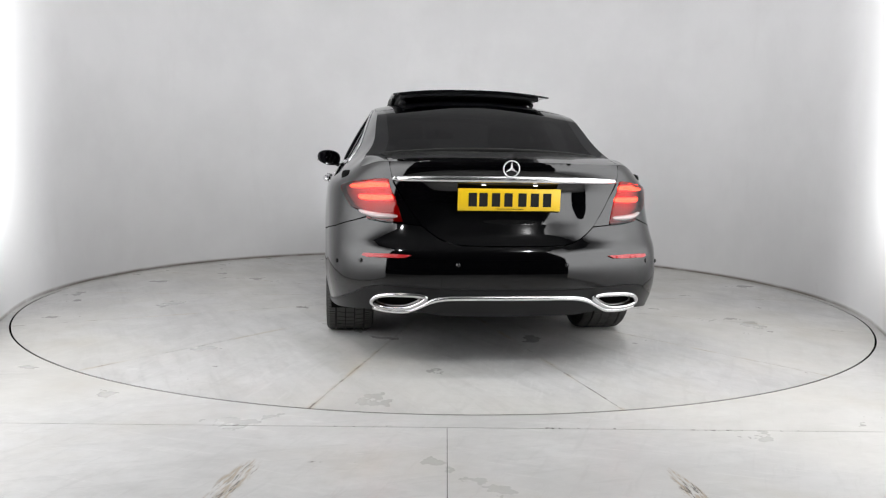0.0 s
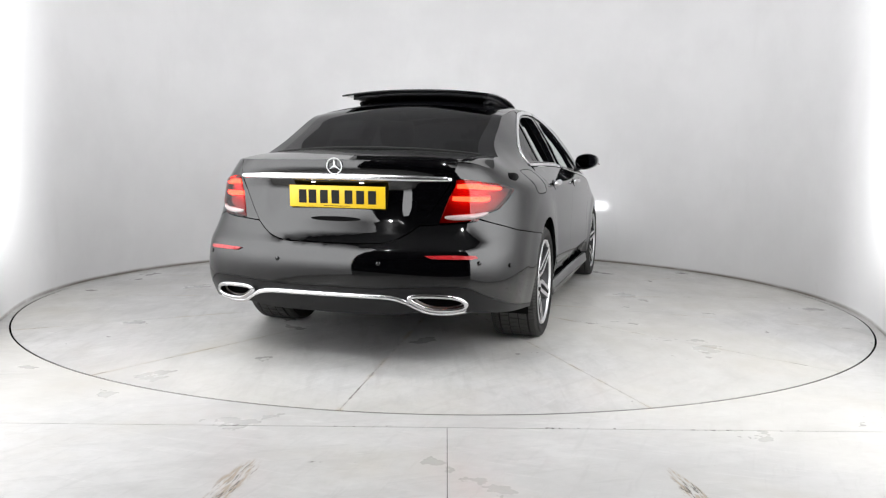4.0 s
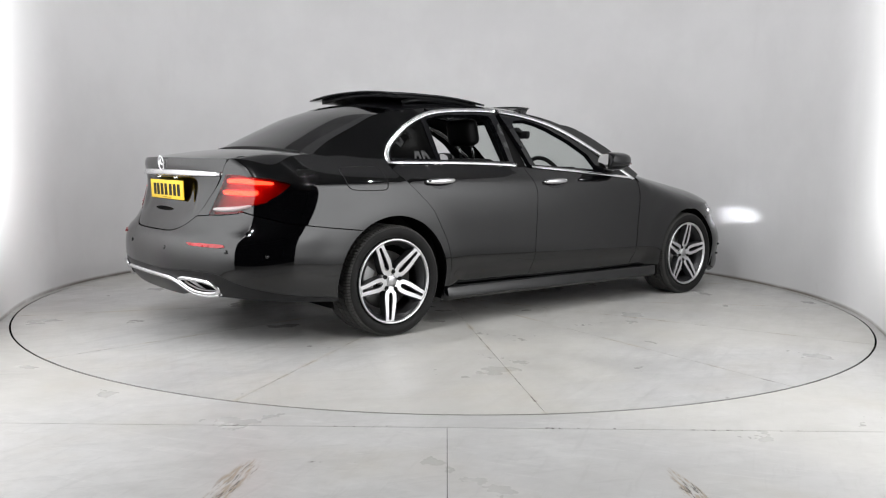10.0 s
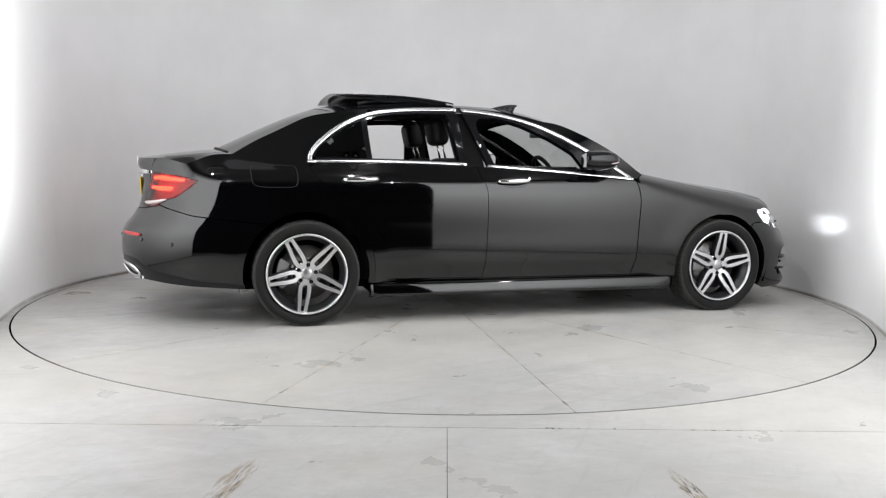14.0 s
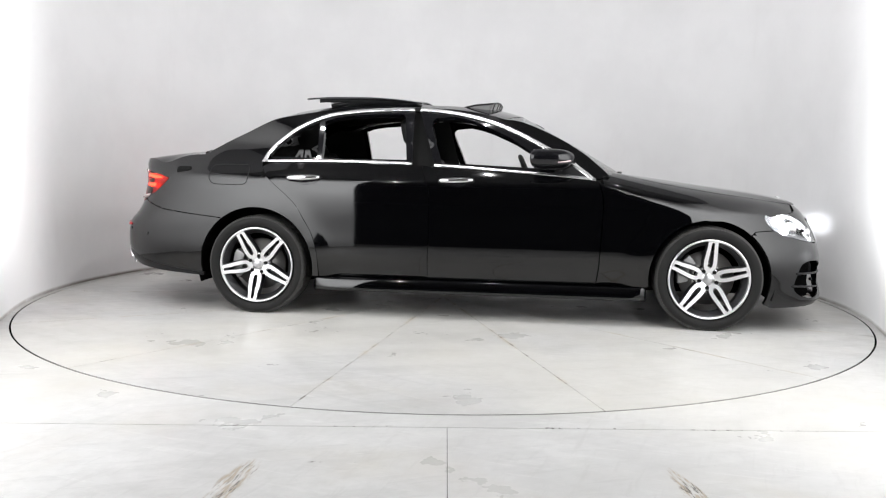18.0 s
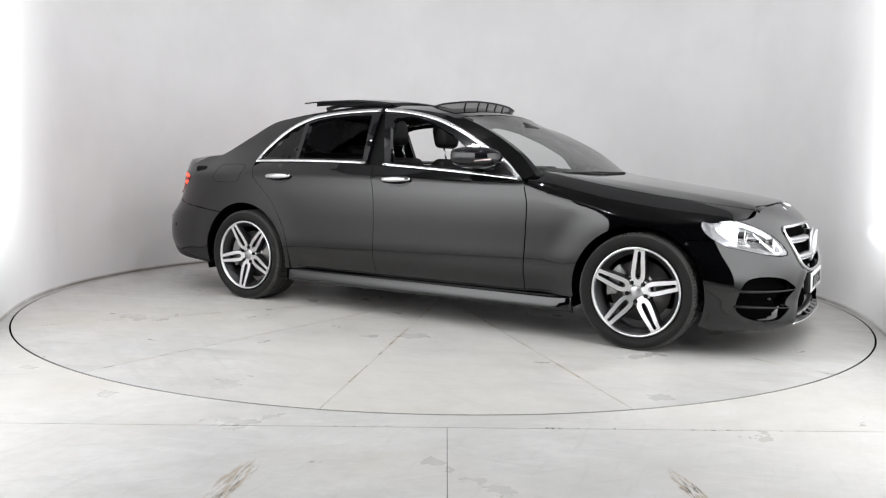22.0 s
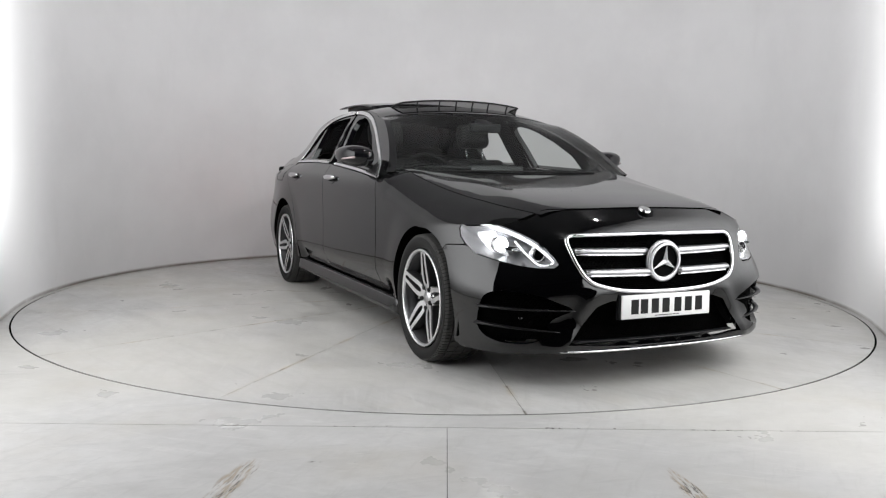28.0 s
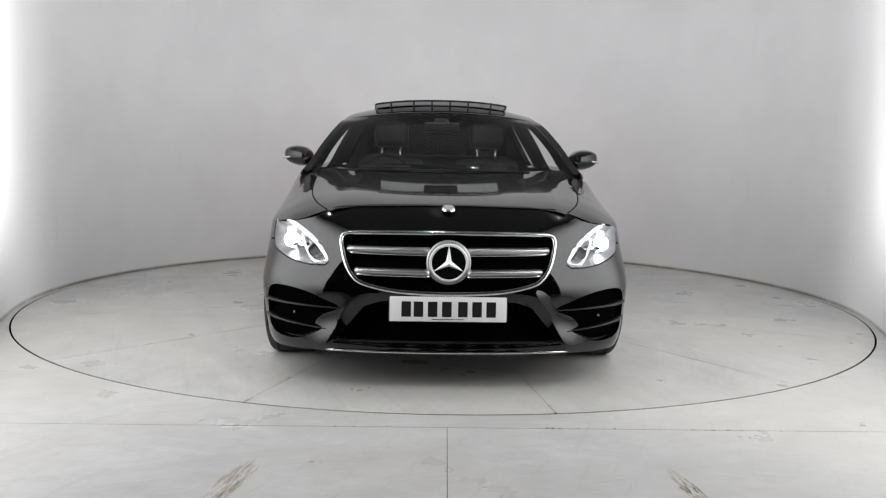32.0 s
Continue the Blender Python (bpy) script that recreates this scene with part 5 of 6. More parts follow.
    vs = [c + Vector((-d, 0.036 * a, 0.0078 * b)) for d in (0.0, 0.066) for a, b in ring]
    fs = [(i, (i + 1) % n, n + (i + 1) % n, n + i) for i in range(n)] + [tuple(range(n, 2 * n))]
    hood = vf_part("beam_hood", (vs, fs), M_DARKPIT, body, "dark hood of the dipped beam", smooth=False)
    vf_part("beam_source", ([c + Vector((-0.060, 0.013 * a, 0.0038 + 0.0032 * b)) for a, b in ring], [tuple(range(n))]), M_BEAM, hood, "very bright white light source", smooth=False)
    return body


HL_DENSE = dense(HL_LOOP, 0.02)
headlamps = [headlamp(1), headlamp(-1)]


# -- rear lamps
lamp_loop = ring_line(-1, LAMP)


def tail_lamp(side):
    lens = skin([(side * u, z) for u, z in spline2(lamp_loop, 3, True)], lambda u, z: wrap(-1, u, z) + (wrap(-1, u, z) - Vector((-1.9, 0, z))).normalized() * 0.004, (-1, side, 0), 0.022, (), 0.02)
    body = vf_part("tail_lamp", lens, M_REDLENS, car, "red tail lamp with glowing bars")
    vf_part("lamp_base", skin([(side * u, z) for u, z in lamp_loop], lambda u, z: wrap(-1, u, z) + Vector((0.035, -side * 0.02, 0)), (-1, side, 0), 0.05, (), 0), M_REDBASE, body)
    zig = [(("y", 0.605, 0.905), ("y", 0.70, 0.906), ("x", -2.31, 0.902), ("x", -2.20, 0.895)), (("y", 0.585, 0.845), ("y", 0.66, 0.842), ("y", 0.73, 0.842), ("x", -2.27, 0.850))]
    for i, ln in enumerate(zig):
        a = ring_line(-1, ln)
        pts = [wrap(-1, side * u, z) + Vector((0.012, -side * 0.006, 0)) for u, z in spline2(a, 6)]
        vf_part("light_bar", tube(pts, lambda t: 0.0125 * (0.45 + 0.55 * math.sin(math.pi * min(1, t * 0.9 + 0.1)) ** 0.5), 8), M_REDGLOW, body, "glowing red light bar")
    # clear reversing strip at the foot
    a = ring_line(-1, (("y", 0.552, 0.752), ("y", 0.61, 0.752), ("y", 0.68, 0.758), ("y", 0.74, 0.775)))
    pts = [wrap(-1, side * u, z) + (wrap(-1, side * u, z) - Vector((-1.9, 0, z))).normalized() * 0.001 for u, z in spline2(a, 6)]
    vf_part("reversing_light", tube(pts, lambda t: 0.006 + 0.013 * math.sin(math.pi * t) ** 0.7, 10, flat=0.8), M_CLEARLAMP, body, "pale ribbed reversing light")
    return body


for side in (1, -1):
    tail_lamp(side)


# -- rear bumper
VAL = [("y", 0.0, 0.408), ("y", 0.30, 0.410), ("y", 0.46, 0.420), ("y", 0.62, 0.424), ("y", 0.70, 0.412), ("x", -2.42, 0.380), ("x", -2.30, 0.335), ("x", -2.10, 0.292), ("x", -1.852, 0.262)]


def build_rear_bumper():
    lid = [("y", y, z - 0.006) for y, z in spline2(LID, 4) if z < 0.716]
    low = [("y", 0.525, 0.7145), ("y", 0.62, 0.720), ("y", 0.70, 0.732), ("x", -2.37, 0.753)]
    sp = [(k, v, z - 0.003) for k, v, z in SPLIT_R[1:]]
    a0 = math.degrees(math.atan2(0.633 - HUB_Z, -1.712 - AXLE_R))
    arch = [(u_x(-1, x, z), z) for x, z in arc_pts(AXLE_R, HUB_Z, ARCH_R, a0, 189)]
    bot = spline2(ring_line(-1, VAL), 4)[::-1]
    half = ring_line(-1, lid + low + sp) + arch + bot
    outline = half + [(-u, z) for u, z in half[::-1] if abs(u) > 1e-6]
    return skin(outline, W_R, (-1, 0, 0), 0.024, (), 0.02)


rear_bumper = vf_part("rear_bumper", build_rear_bumper(), M_PAINT, car)

EX = [(0.680, 0.333), (0.655, 0.360), (0.60, 0.374), (0.48, 0.378), (0.428, 0.370), (0.425, 0.356), (0.47, 0.325), (0.52, 0.306), (0.60, 0.302), (0.66, 0.312)]
ex_pts = spline2(EX, 4, True)


def build_valance():
    top = spline2(ring_line(-1, [(k, v, z - 0.003) for k, v, z in VAL]), 4)
    low = ring_line(-1, (("x", -1.852, 0.240), ("x", -2.15, 0.258), ("x", -2.40, 0.285), ("y", 0.60, 0.288), ("y", 0.44, 0.288), ("y", 0.34, 0.268), ("y", 0.0, 0.262)))
    half = top + low
    outline = half + [(-u, z) for u, z in half[::-1] if abs(u) > 1e-6]
    return skin(outline, lambda u, z: wrap(-1, u, z) + Vector((0.004, 0, 0)), (-1, 0, 0), 0.024, [full_loop(ex_pts, -1, 1), full_loop(ex_pts, -1, -1)], 0.03)


valance = vf_part("rear_valance", build_valance(), M_SATIN, rear_bumper, "satin black lower valance")
for s in (1, -1):
    pts = [wrap(-1, s * u_y(-1, y, z), z) - Vector((0.004, 0, 0)) for y, z in ex_pts]
    fin = vf_part("exhaust_trim", tube(pts, 0.0115, 10, True), M_CHROME, rear_bumper, "chrome tailpipe trim")
    inner = [wrap(-1, s * u_y(-1, y, z), z) + Vector((0.02, 0, 0)) for y, z in ex_pts]
    vf_part("tailpipe_ring", tube([q * 0.0 + Vector((q.x, (q.y - s * 0.555) * 0.80 + s * 0.555, (q.z - 0.342) * 0.74 + 0.342)) for q in inner], 0.005, 8, True), M_STEEL, fin)
    backing(full_loop(ex_pts, -1, s), -1, 0.07, "tailpipe_inside", M_DARKPIT, fin)
bar = [(0.675, 0.300), (0.60, 0.289), (0.51, 0.292), (0.45, 0.318), (0.40, 0.345), (0.34, 0.361), (0.25, 0.366), (0.0, 0.366)]
bl = spline2(bar, 6)
pth = [wrap(-1, u_y(-1, y, z), z) for y, z in bl] + [wrap(-1, u_y(-1, -y, z), z) for y, z in bl[::-1][1:]]
vf_part("valance_trim", strip([q - Vector((0.002, 0, 0)) for q in pth], [Vector((-1, 0, 0.2))] * len(pth), [Vector((0.2, 0, 1))] * len(pth), 0.024, 0.012), M_SATINCHROME, rear_bumper, "chrome strip between the tailpipes")
for s in (1, -1):
    a = [(0.488, 0.574), (0.60, 0.577), (0.715, 0.574), (0.725, 0.562), (0.70, 0.556), (0.52, 0.560)]
    vf_part("reflector", skin(full_loop(a, -1, s), lambda u, z: wrap(-1, u, z) - Vector((0.008, -s * 0.006, 0)), (-1, 0, 0), 0.012, (), 0.012), M_REFLECTOR, rear_bumper, "narrow red reflector")
    for y, z in ((0.735, 0.535), (0.27, 0.53)):
        c = wrap(-1, s * u_y(-1, y, z), z)
        n = (c - Vector((-1.7, 0, z))).normalized()
        v, f = tube([c - n * 0.002, c + n * 0.003], 0.011, 16)
        vf_part("parking_sensor", (v, f), M_PAINT, rear_bumper)
    c = Vector(S(-2.262, 0.512))
    v, f = tube([c - Vector((0, 0.002, 0)), c + Vector((0, 0.004, 0))], 0.011, 16)
    vf_part("parking_sensor", (v, f) if s > 0 else mirrored((v, f)), M_PAINT, rear_bumper)


# -- side skirts
def build_skirt():
    verts, faces = [], []
    prof = [(0.264, -0.020), (0.262, -0.004), (0.250, 0.006), (0.225, 0.017), (0.198, 0.030), (0.190, 0.031), (0.182, 0.024), (0.172, 0.0), (0.166, -0.08)]
    xs = np.linspace(-1.075, 1.09, 60)
    n = len(prof)
    for x in xs:
        e = min(1.0, (x + 1.075) / 0.05, (1.09 - x) / 0.10)
        for z, d in prof:
            verts.append(Vector((x, half_width(z) + flare(x, z) * 0.3 + d * (0.4 + 0.6 * e), z - 0.006)))
    for i in range(len(xs) - 1):
        faces += [(i * n + k, (i + 1) * n + k, (i + 1) * n + k + 1, i * n + k + 1) for k in range(n - 1)]
    faces += [tuple(range(n)), tuple((len(xs) - 1) * n + k for k in range(n))[::-1]]
    return verts, faces


both("side_skirt", outward(build_skirt(), (0, 1, 0)), M_PAINT, car)


# -- dark inner shell: floor pan, wheel wells, inside of the nose and tail
def build_pan():
    bm = box_bm(-1.90, 2.05, -0.62, 0.62, 0.205, 0.26, 0.02)
    for b in ((-1.05, 1.05, -0.86, 0.86, 0.172, 0.25), (-2.34, -1.86, -0.70, 0.70, 0.315, 0.60), (1.90, 2.12, -0.60, 0.60, 0.21, 0.66)):
        o = box_bm(*b, 0.01)
        me = bpy.data.meshes.new("tmp")
        o.to_mesh(me)
        o.free()
        bm.from_mesh(me)
        bpy.data.meshes.remove(me)
    return bm


part("underbody", build_pan(), M_DARKPIT, car)
for ax, r in ((AXLE_F, 0.405), (AXLE_R, 0.42)):
    prof = arc_pts(ax, HUB_Z, r, -18, 198, 30)
    verts = [Vector((x, y, z)) for y in (0.885, 0.60) for x, z in prof]
    m = len(prof)
    faces = [(i, i + 1, m + i + 1, m + i) for i in range(m - 1)] + [tuple(range(m, 2 * m))]
    # soft edge at the outside
    both("wheel_well", (verts, faces), M_WELL, car)


# -- wheels: five twin spokes
def tyre_vf(half):
    w = half
    prof = [(0.252, -w * 0.78), (0.262, -w * 0.90), (0.285, -w * 0.99), (0.305, -w), (0.316, -w * 0.95), (0.3225, -w * 0.86)]
    prof += [(0.3235, w * k) for k in (-0.6, -0.2, 0.2, 0.6)]
    prof += [(0.3225, w * 0.86), (0.316, w * 0.95), (0.305, w), (0.285, w * 0.99), (0.262, w * 0.90), (0.252, w * 0.78)]
    return lathe(prof, 96)


def tread_vf(half):
    """Five rows of slanted tread blocks, with the shoulder rows folded over the edge."""
    verts, faces = [], []
    n = 60
    rows = ((-0.96, -0.64, -0.020), (-0.55, -0.22, 0.030), (-0.17, 0.17, 0.0), (0.22, 0.55, 0.030), (0.64, 0.96, -0.020))
    step = 2 * math.pi / n
    for y0, y1, slant in rows:
        mid = (y0 + y1) / 2
        n = 108 if abs(mid) > 0.6 else 54
        step = 2 * math.pi / n
        for k in range(n):
            a = step * k + (0.5 * step if y0 > 0 else 0)
            ym = 0.86 * (1 if mid > 0 else -1)
            edge = abs(mid) > 0.6
            ys = [y0, ym, y1] if edge else [y0, y1]
            q = []
            for yy in ys:
                r = 0.3170 if abs(yy) > 0.9 else (0.3275 if abs(yy) > 0.8 else 0.3315)
                sh = slant * abs(abs(yy) - 0.24) / 0.32
                for da in (0.06 * step, (0.80 if edge else 0.90) * step):
                    q.append((a + da + sh, half * yy, r))
            b = len(verts)
            m = len(q)
            verts += [Vector((r * math.cos(t), y, r * math.sin(t))) for t, y, r in q]
            verts += [Vector(((r - 0.010) * math.cos(t), y * 0.995, (r - 0.010) * math.sin(t))) for t, y, r in q]
            for i in range(0, m - 2, 2):
                faces.append((b + i, b + i + 1, b + i + 3, b + i + 2))
                faces += [(b + i, b + i + 2, b + m + i + 2, b + m + i), (b + i + 1, b + m + i + 1, b + m + i + 3, b + i + 3)]
            faces += [(b, b + m, b + m + 1, b + 1), (b + m - 2, b + m - 1, b + 2 * m - 1, b + 2 * m - 2)]
    return verts, faces


def rim_vf():
    prof = [(0.236, 0.10), (0.226, 0.06), (0.210, -0.02), (0.211, -0.060), (0.222, -0.066), (0.225, -0.082), (0.236, -0.092)]
    return lathe(prof, 72)


def lip_vf():
    return lathe([(0.236, -0.086), (0.2395, -0.099), (0.2445, -0.1055), (0.251, -0.104), (0.2535, -0.096), (0.250, -0.088)], 72)


spoke_half = curve([(0.036, 0.0245), (0.052, 0.031), (0.075, 0.0405), (0.10, 0.0435), (0.13, 0.0425), (0.17, 0.0385), (0.21, 0.034), (0.238, 0.0335)])
slot_half = curve([(0.068, 0.0), (0.073, 0.0065), (0.082, 0.0105), (0.10, 0.0128), (0.13, 0.0120), (0.17, 0.0092), (0.21, 0.0066), (0.228, 0.0052), (0.232, 0.0)])
spoke_face = curve([(0.036, -0.066), (0.075, -0.074), (0.11, -0.082), (0.15, -0.089), (0.19, -0.095), (0.215, -0.098), (0.238, -0.100)])


def spoke_bm():
    """One arm of the wheel: a pair of prongs round a long slot; in the plane x, z, pointing up."""
    bm = bmesh.new()
    radii = (0.036, 0.050, 0.0675, 0.0685, 0.072, 0.078, 0.088, 0.10, 0.12, 0.145, 0.17, 0.195, 0.215, 0.227, 0.231, 0.233, 0.238)
    for s in (1, -1):
        rows = []
        for r in radii:
            i = slot_half(r) if 0.068 < r < 0.232 else 0.0
            o, y = spoke_half(r), spoke_face(r)
            e = 0.004 if i > 0.003 else 0.0
            rows.append([bm.verts.new((s * x, yy, r)) for x, yy in ((max(0.0, i - 0.0015), y + 0.030), (i, y + 0.004 * (e > 0)), (i + e * 0.6, y), (o - 0.0035, y), (o, y + 0.005), (o + 0.005, y + 0.045))])
        for a, b in zip(rows, rows[1:]):
            for k in range(5):
                if len({tuple(v.co) for v in (a[k], a[k + 1], b[k + 1], b[k])}) > 2:
                    bm.faces.new((a[k], a[k + 1], b[k + 1], b[k]))
        bm.faces.new(rows[0])
        bm.faces.new(rows[-1])
    bmesh.ops.remove_doubles(bm, verts=bm.verts, dist=0.00001)
    bmesh.ops.recalc_face_normals(bm, faces=bm.faces)
    for f in bm.faces:
        f.material_index = 0 if abs(f.normal.y) > 0.9 and f.calc_center_median().y < spoke_face(f.calc_center_median().z) + 0.004 else 1
    return bm


def spoke_mesh():
    me = bpy.data.meshes.new("spoke")
    bm = spoke_bm()
    bm.to_mesh(me)
    bm.free()
    me.materials.append(M_MACHINED)
    me.materials.append(M_GUNMETAL)
    return me


def shared(name, me, parent, m=None, label=""):
    ob = new(name, me)
    ob.parent = parent
    if m is not None:
        ob.matrix_basis = m
    if label:
        ob["label"] = label
    return ob


ME = {}
ME["spoke"] = spoke_mesh()
for nm, half in (("f", 0.124), ("r", 0.138)):
    for kind, vf, mat in (("tyre", tyre_vf(half), M_RUBBER), ("tread", tread_vf(half), M_TREAD)):
        ME[kind + nm] = mesh_of(kind, *vf, smooth=kind == "tyre")
        ME[kind + nm].materials.append(mat)
ME["rim"] = mesh_of("rim", *rim_vf())
ME["rim"].materials.append(M_GUNMETAL)
ME["lip"] = mesh_of("lip", *lip_vf())
ME["lip"].materials.append(M_MACHINED)
hub = lathe([(0.0, -0.070), (0.030, -0.070), (0.036, -0.067), (0.038, -0.060), (0.072, -0.064), (0.076, -0.056), (0.076, -0.02)], 40)
ME["hub"] = mesh_of("hub", *hub)
ME["hub"].materials.append(M_MACHINED)
cap = lathe([(0.0, -0.074), (0.025, -0.073), (0.031, -0.070), (0.032, -0.064)], 32)
ME["cap"] = mesh_of("cap", *cap)
ME["cap"].materials.append(M_SILVER)
bolt = lathe([(0.0, -0.070), (0.007, -0.070), (0.0095, -0.0755), (0.0120, -0.076), (0.0130, -0.058)], 14)
ME["bolt"] = mesh_of("bolt", *bolt)
ME["bolt"].materials.append(M_SEAL)
bdisc = lathe([(0.08, -0.005), (0.085, -0.030), (0.098, -0.030), (0.100, -0.012), (0.172, -0.012), (0.174, 0.0), (0.172, 0.012), (0.10, 0.012)], 64)
ME["disc"] = mesh_of("disc", *bdisc)
ME["disc"].materials.append(M_STEEL)
bm = bmesh.new()
pl = arc_pts(0, 0, 0.185, -32, 32, 10) + arc_pts(0, 0, 0.118, 32, -32, 10)
cal = prism(pl, -0.040, 0.03, None, 0.004)
me = bpy.data.meshes.new("caliper")
cal.to_mesh(me)
cal.free()
bm.free()
me.materials.append(M_CALIPER)
ME["caliper"] = me


def wheel(ax, side, nm, turn, face_y, cal_at):
    o = shared("wheel", ME["rim"], car, None, "five twin-spoke alloy wheel, machined silver and dark grey")
    flip = 0 if side < 0 else 180
    o.matrix_basis = pose(ax, side * (face_y - 0.10), HUB_Z, 0, 0, flip)
    shared("tyre", ME["tyre" + nm], o, pose(0, 0.028 if nm == "r" else 0.014, 0), "black rubber tyre")
    tagged(shared("tread", ME["tread" + nm], o, pose(0, 0.028 if nm == "r" else 0.014, 0)), "worn tread blocks, coloured paler than the shaded grooves", kind="stuff")
    shared("rim_edge", ME["lip"], o)
    for k in range(5):
        shared("spoke", ME["spoke"], o, Matrix.Rotation(radians(turn + 72 * k), 4, "Y"))
        b = radians(turn + 36 + 72 * k)
        shared("wheel_bolt", ME["bolt"], o, pose(0.056 * math.sin(b), 0, 0.056 * math.cos(b)))
    shared("wheel_hub", ME["hub"], o)
    shared("centre_cap", ME["cap"], o)
    shared("brake_disc", ME["disc"], o, pose(0, 0.005, 0))
    shared("brake_caliper", ME["caliper"], o, Matrix.Rotation(radians(cal_at), 4, "Y"))
    return o


wheel(AXLE_F, -1, "f", 4, 0.906, 200)
wheel(AXLE_R, -1, "r", 188, 0.906, 180)
wheel(AXLE_F, 1, "f", 20, 0.906, 160)
wheel(AXLE_R, 1, "r", 50, 0.906, 180)


# -- mirrors
def mirror_vf():
    verts, faces = [], []
    nu, nv = 28, 16
    for j in range(nv + 1):
        b = -math.pi / 2 + math.pi * j / nv
        for i in range(nu):
            a = 2 * math.pi * i / nu
            sp = lambda c, e: math.copysign(abs(c) ** e, c)
            x = sp(math.cos(b), 0.8) * sp(math.cos(a), 0.75)
            y = sp(math.cos(b), 0.8) * sp(math.sin(a), 0.62)
            z = sp(math.sin(b), 0.72)
            x = max(x, -0.62)
            taper = 1 - 0.22 * max(0, y) * (1 if z < 0 else 0.7)
            verts.append(Vector((0.462 + 0.150 * x - 0.035 * y, 0.938 + 0.096 * y, 1.058 + 0.066 * z * taper + 0.008 * y)))
    for j in range(nv):
        faces += [(j * nu + i, j * nu + (i + 1) % nu, (j + 1) * nu + (i + 1) % nu, (j + 1) * nu + i) for i in range(nu)]
    return verts, faces


for s in (1, -1):
    vf = mirror_vf()
    mo = vf_part("door_mirror", vf if s > 0 else mirrored(vf), M_GLOSSBLACK, car, "gloss black door mirror")
    pane = prism([(0.08 * math.cos(a) * (1 if abs(math.cos(a)) < 0.9 else 0.98), 0.052 * math.sin(a)) for a in np.linspace(0, 2 * math.pi, 29)[:-1]], 0.0, 0.003)
    po = part("mirror_glass", pane, M_MIRROR, mo, "mirror glass facing backwards")
    po.matrix_basis = pose(0.366, s * 0.938, 1.058, 0, 0, 90 + s * 6)
    pts = [Vector((0.500 + 0.095 * math.cos(t), s * (0.942 + 0.094 * math.sin(t)), 1.052 - 0.010 * t)) for t in np.linspace(-0.25, 1.45, 14)]
    vf_part("mirror_indicator", tube(pts, lambda t: 0.0065 * (1 - 0.5 * t), 8, flat=1.3), M_CLEARLAMP, mo, "slim clear indicator strip")
    vf_part("mirror_foot", tube([Vector((0.53, s * 0.80, 0.975)), Vector((0.52, s * 0.84, 0.99)), Vector((0.50, s * 0.89, 1.01))], lambda t: 0.032 - 0.008 * t, 10, flat=0.6), M_TRIM, mo)
    tri = [(0.735, 0.950), (0.60, 1.045), (0.475, 0.968)]
    tv = skin(tri, lambda x, z: (x, side_y(x, z) - 0.004, z), (0, 1, 0), 0.04, (), 0.02)
    vf_part("mirror_base", tv if s > 0 else mirrored(tv), M_TRIM, mo)


# -- sunroof glass, slid back and raised, and the wind deflector
def slab_vf(x0, x1, half, top, thick, nx=18, ny=18):
    verts, faces = [], []
    for d in (0, thick):
        for i in range(nx + 1):
            x = x0 + (x1 - x0) * i / nx
            hw = half(x) if callable(half) else half
            for j in range(ny + 1):
                y = hw * (2 * j / ny - 1)
                verts.append(Vector((x, y, top(x, y) - d)))
    n = ny + 1
    b = (nx + 1) * n
    for i in range(nx):
        for j in range(ny):
            k = i * n + j
            faces += [(k, k + n, k + n + 1, k + 1), (b + k, b + k + 1, b + k + n + 1, b + k + n)]
    for i in range(nx):
        k = i * n
        faces += [(k, b + k, b + k + n, k + n), (k + ny, k + ny + n, b + k + ny + n, b + k + ny)]
    for j in range(ny):
        faces += [(j, j + 1, b + j + 1, b + j), (nx * n + j, b + nx * n + j, b + nx * n + j + 1, nx * n + j + 1)]
    return verts, faces


def glass_top(x, y):
    return 1.500 - 0.18 * max(0.0, x + 0.88) ** 2 - 0.10 * max(0.0, -1.05 - x) ** 1.5 - 0.032 * (abs(y) / 0.5) ** 2.4


sun = vf_part("sunroof_glass", slab_vf(-1.235, -0.43, lambda x: 0.505 - 0.02 * max(0, x + 0.6), glass_top, 0.010), M_GLOSSBLACK, car, "dark sunroof panel slid back and raised")
vf_part("sunroof_frame", slab_vf(-1.16, -0.47, 0.455, lambda x, y: glass_top(x, y) - 0.0105, 0.026), M_TRIM, sun)
for s in (1, -1):
    vf_part("sunroof_arm", tube([Vector((-0.62, s * 0.43, glass_top(-0.62, 0.43) - 0.03)), Vector((-0.95, s * 0.43, roof_z(-0.95, 0.43) + 0.022)), Vector((-1.08, s * 0.43, roof_z(-1.08, 0.43) + 0.012))], 0.014, 8), M_TRIM, sun)
top_line = [(-0.17, 0.468, -0.02), (-0.06, 0.466, 0.020), (0.02, 0.462, 0.038), (0.055, 0.43, 0.045), (0.085, 0.25, 0.047), (0.095, 0.0, 0.047)]
tl = [Vector((x, y, roof_z(x, y) + d)) for x, y, d in top_line]
tl = tl + [Vector((q.x, -q.y, q.z)) for q in tl[::-1][1:]]
tl = [Vector(q) for q in spline2([tuple(q) for q in tl], 4)]
defl = vf_part("wind_deflector", tube(tl, 0.008, 8, flat=0.8), M_TRIM, car, "raised black wind deflector with netting")
low = [Vector((q.x - 0.02, q.y * 0.985, roof_z(q.x - 0.02, q.y) - 0.012)) for q in tl]
vf_part("deflector_foot", tube(low, 0.006, 6), M_TRIM, defl)
m = len(tl)
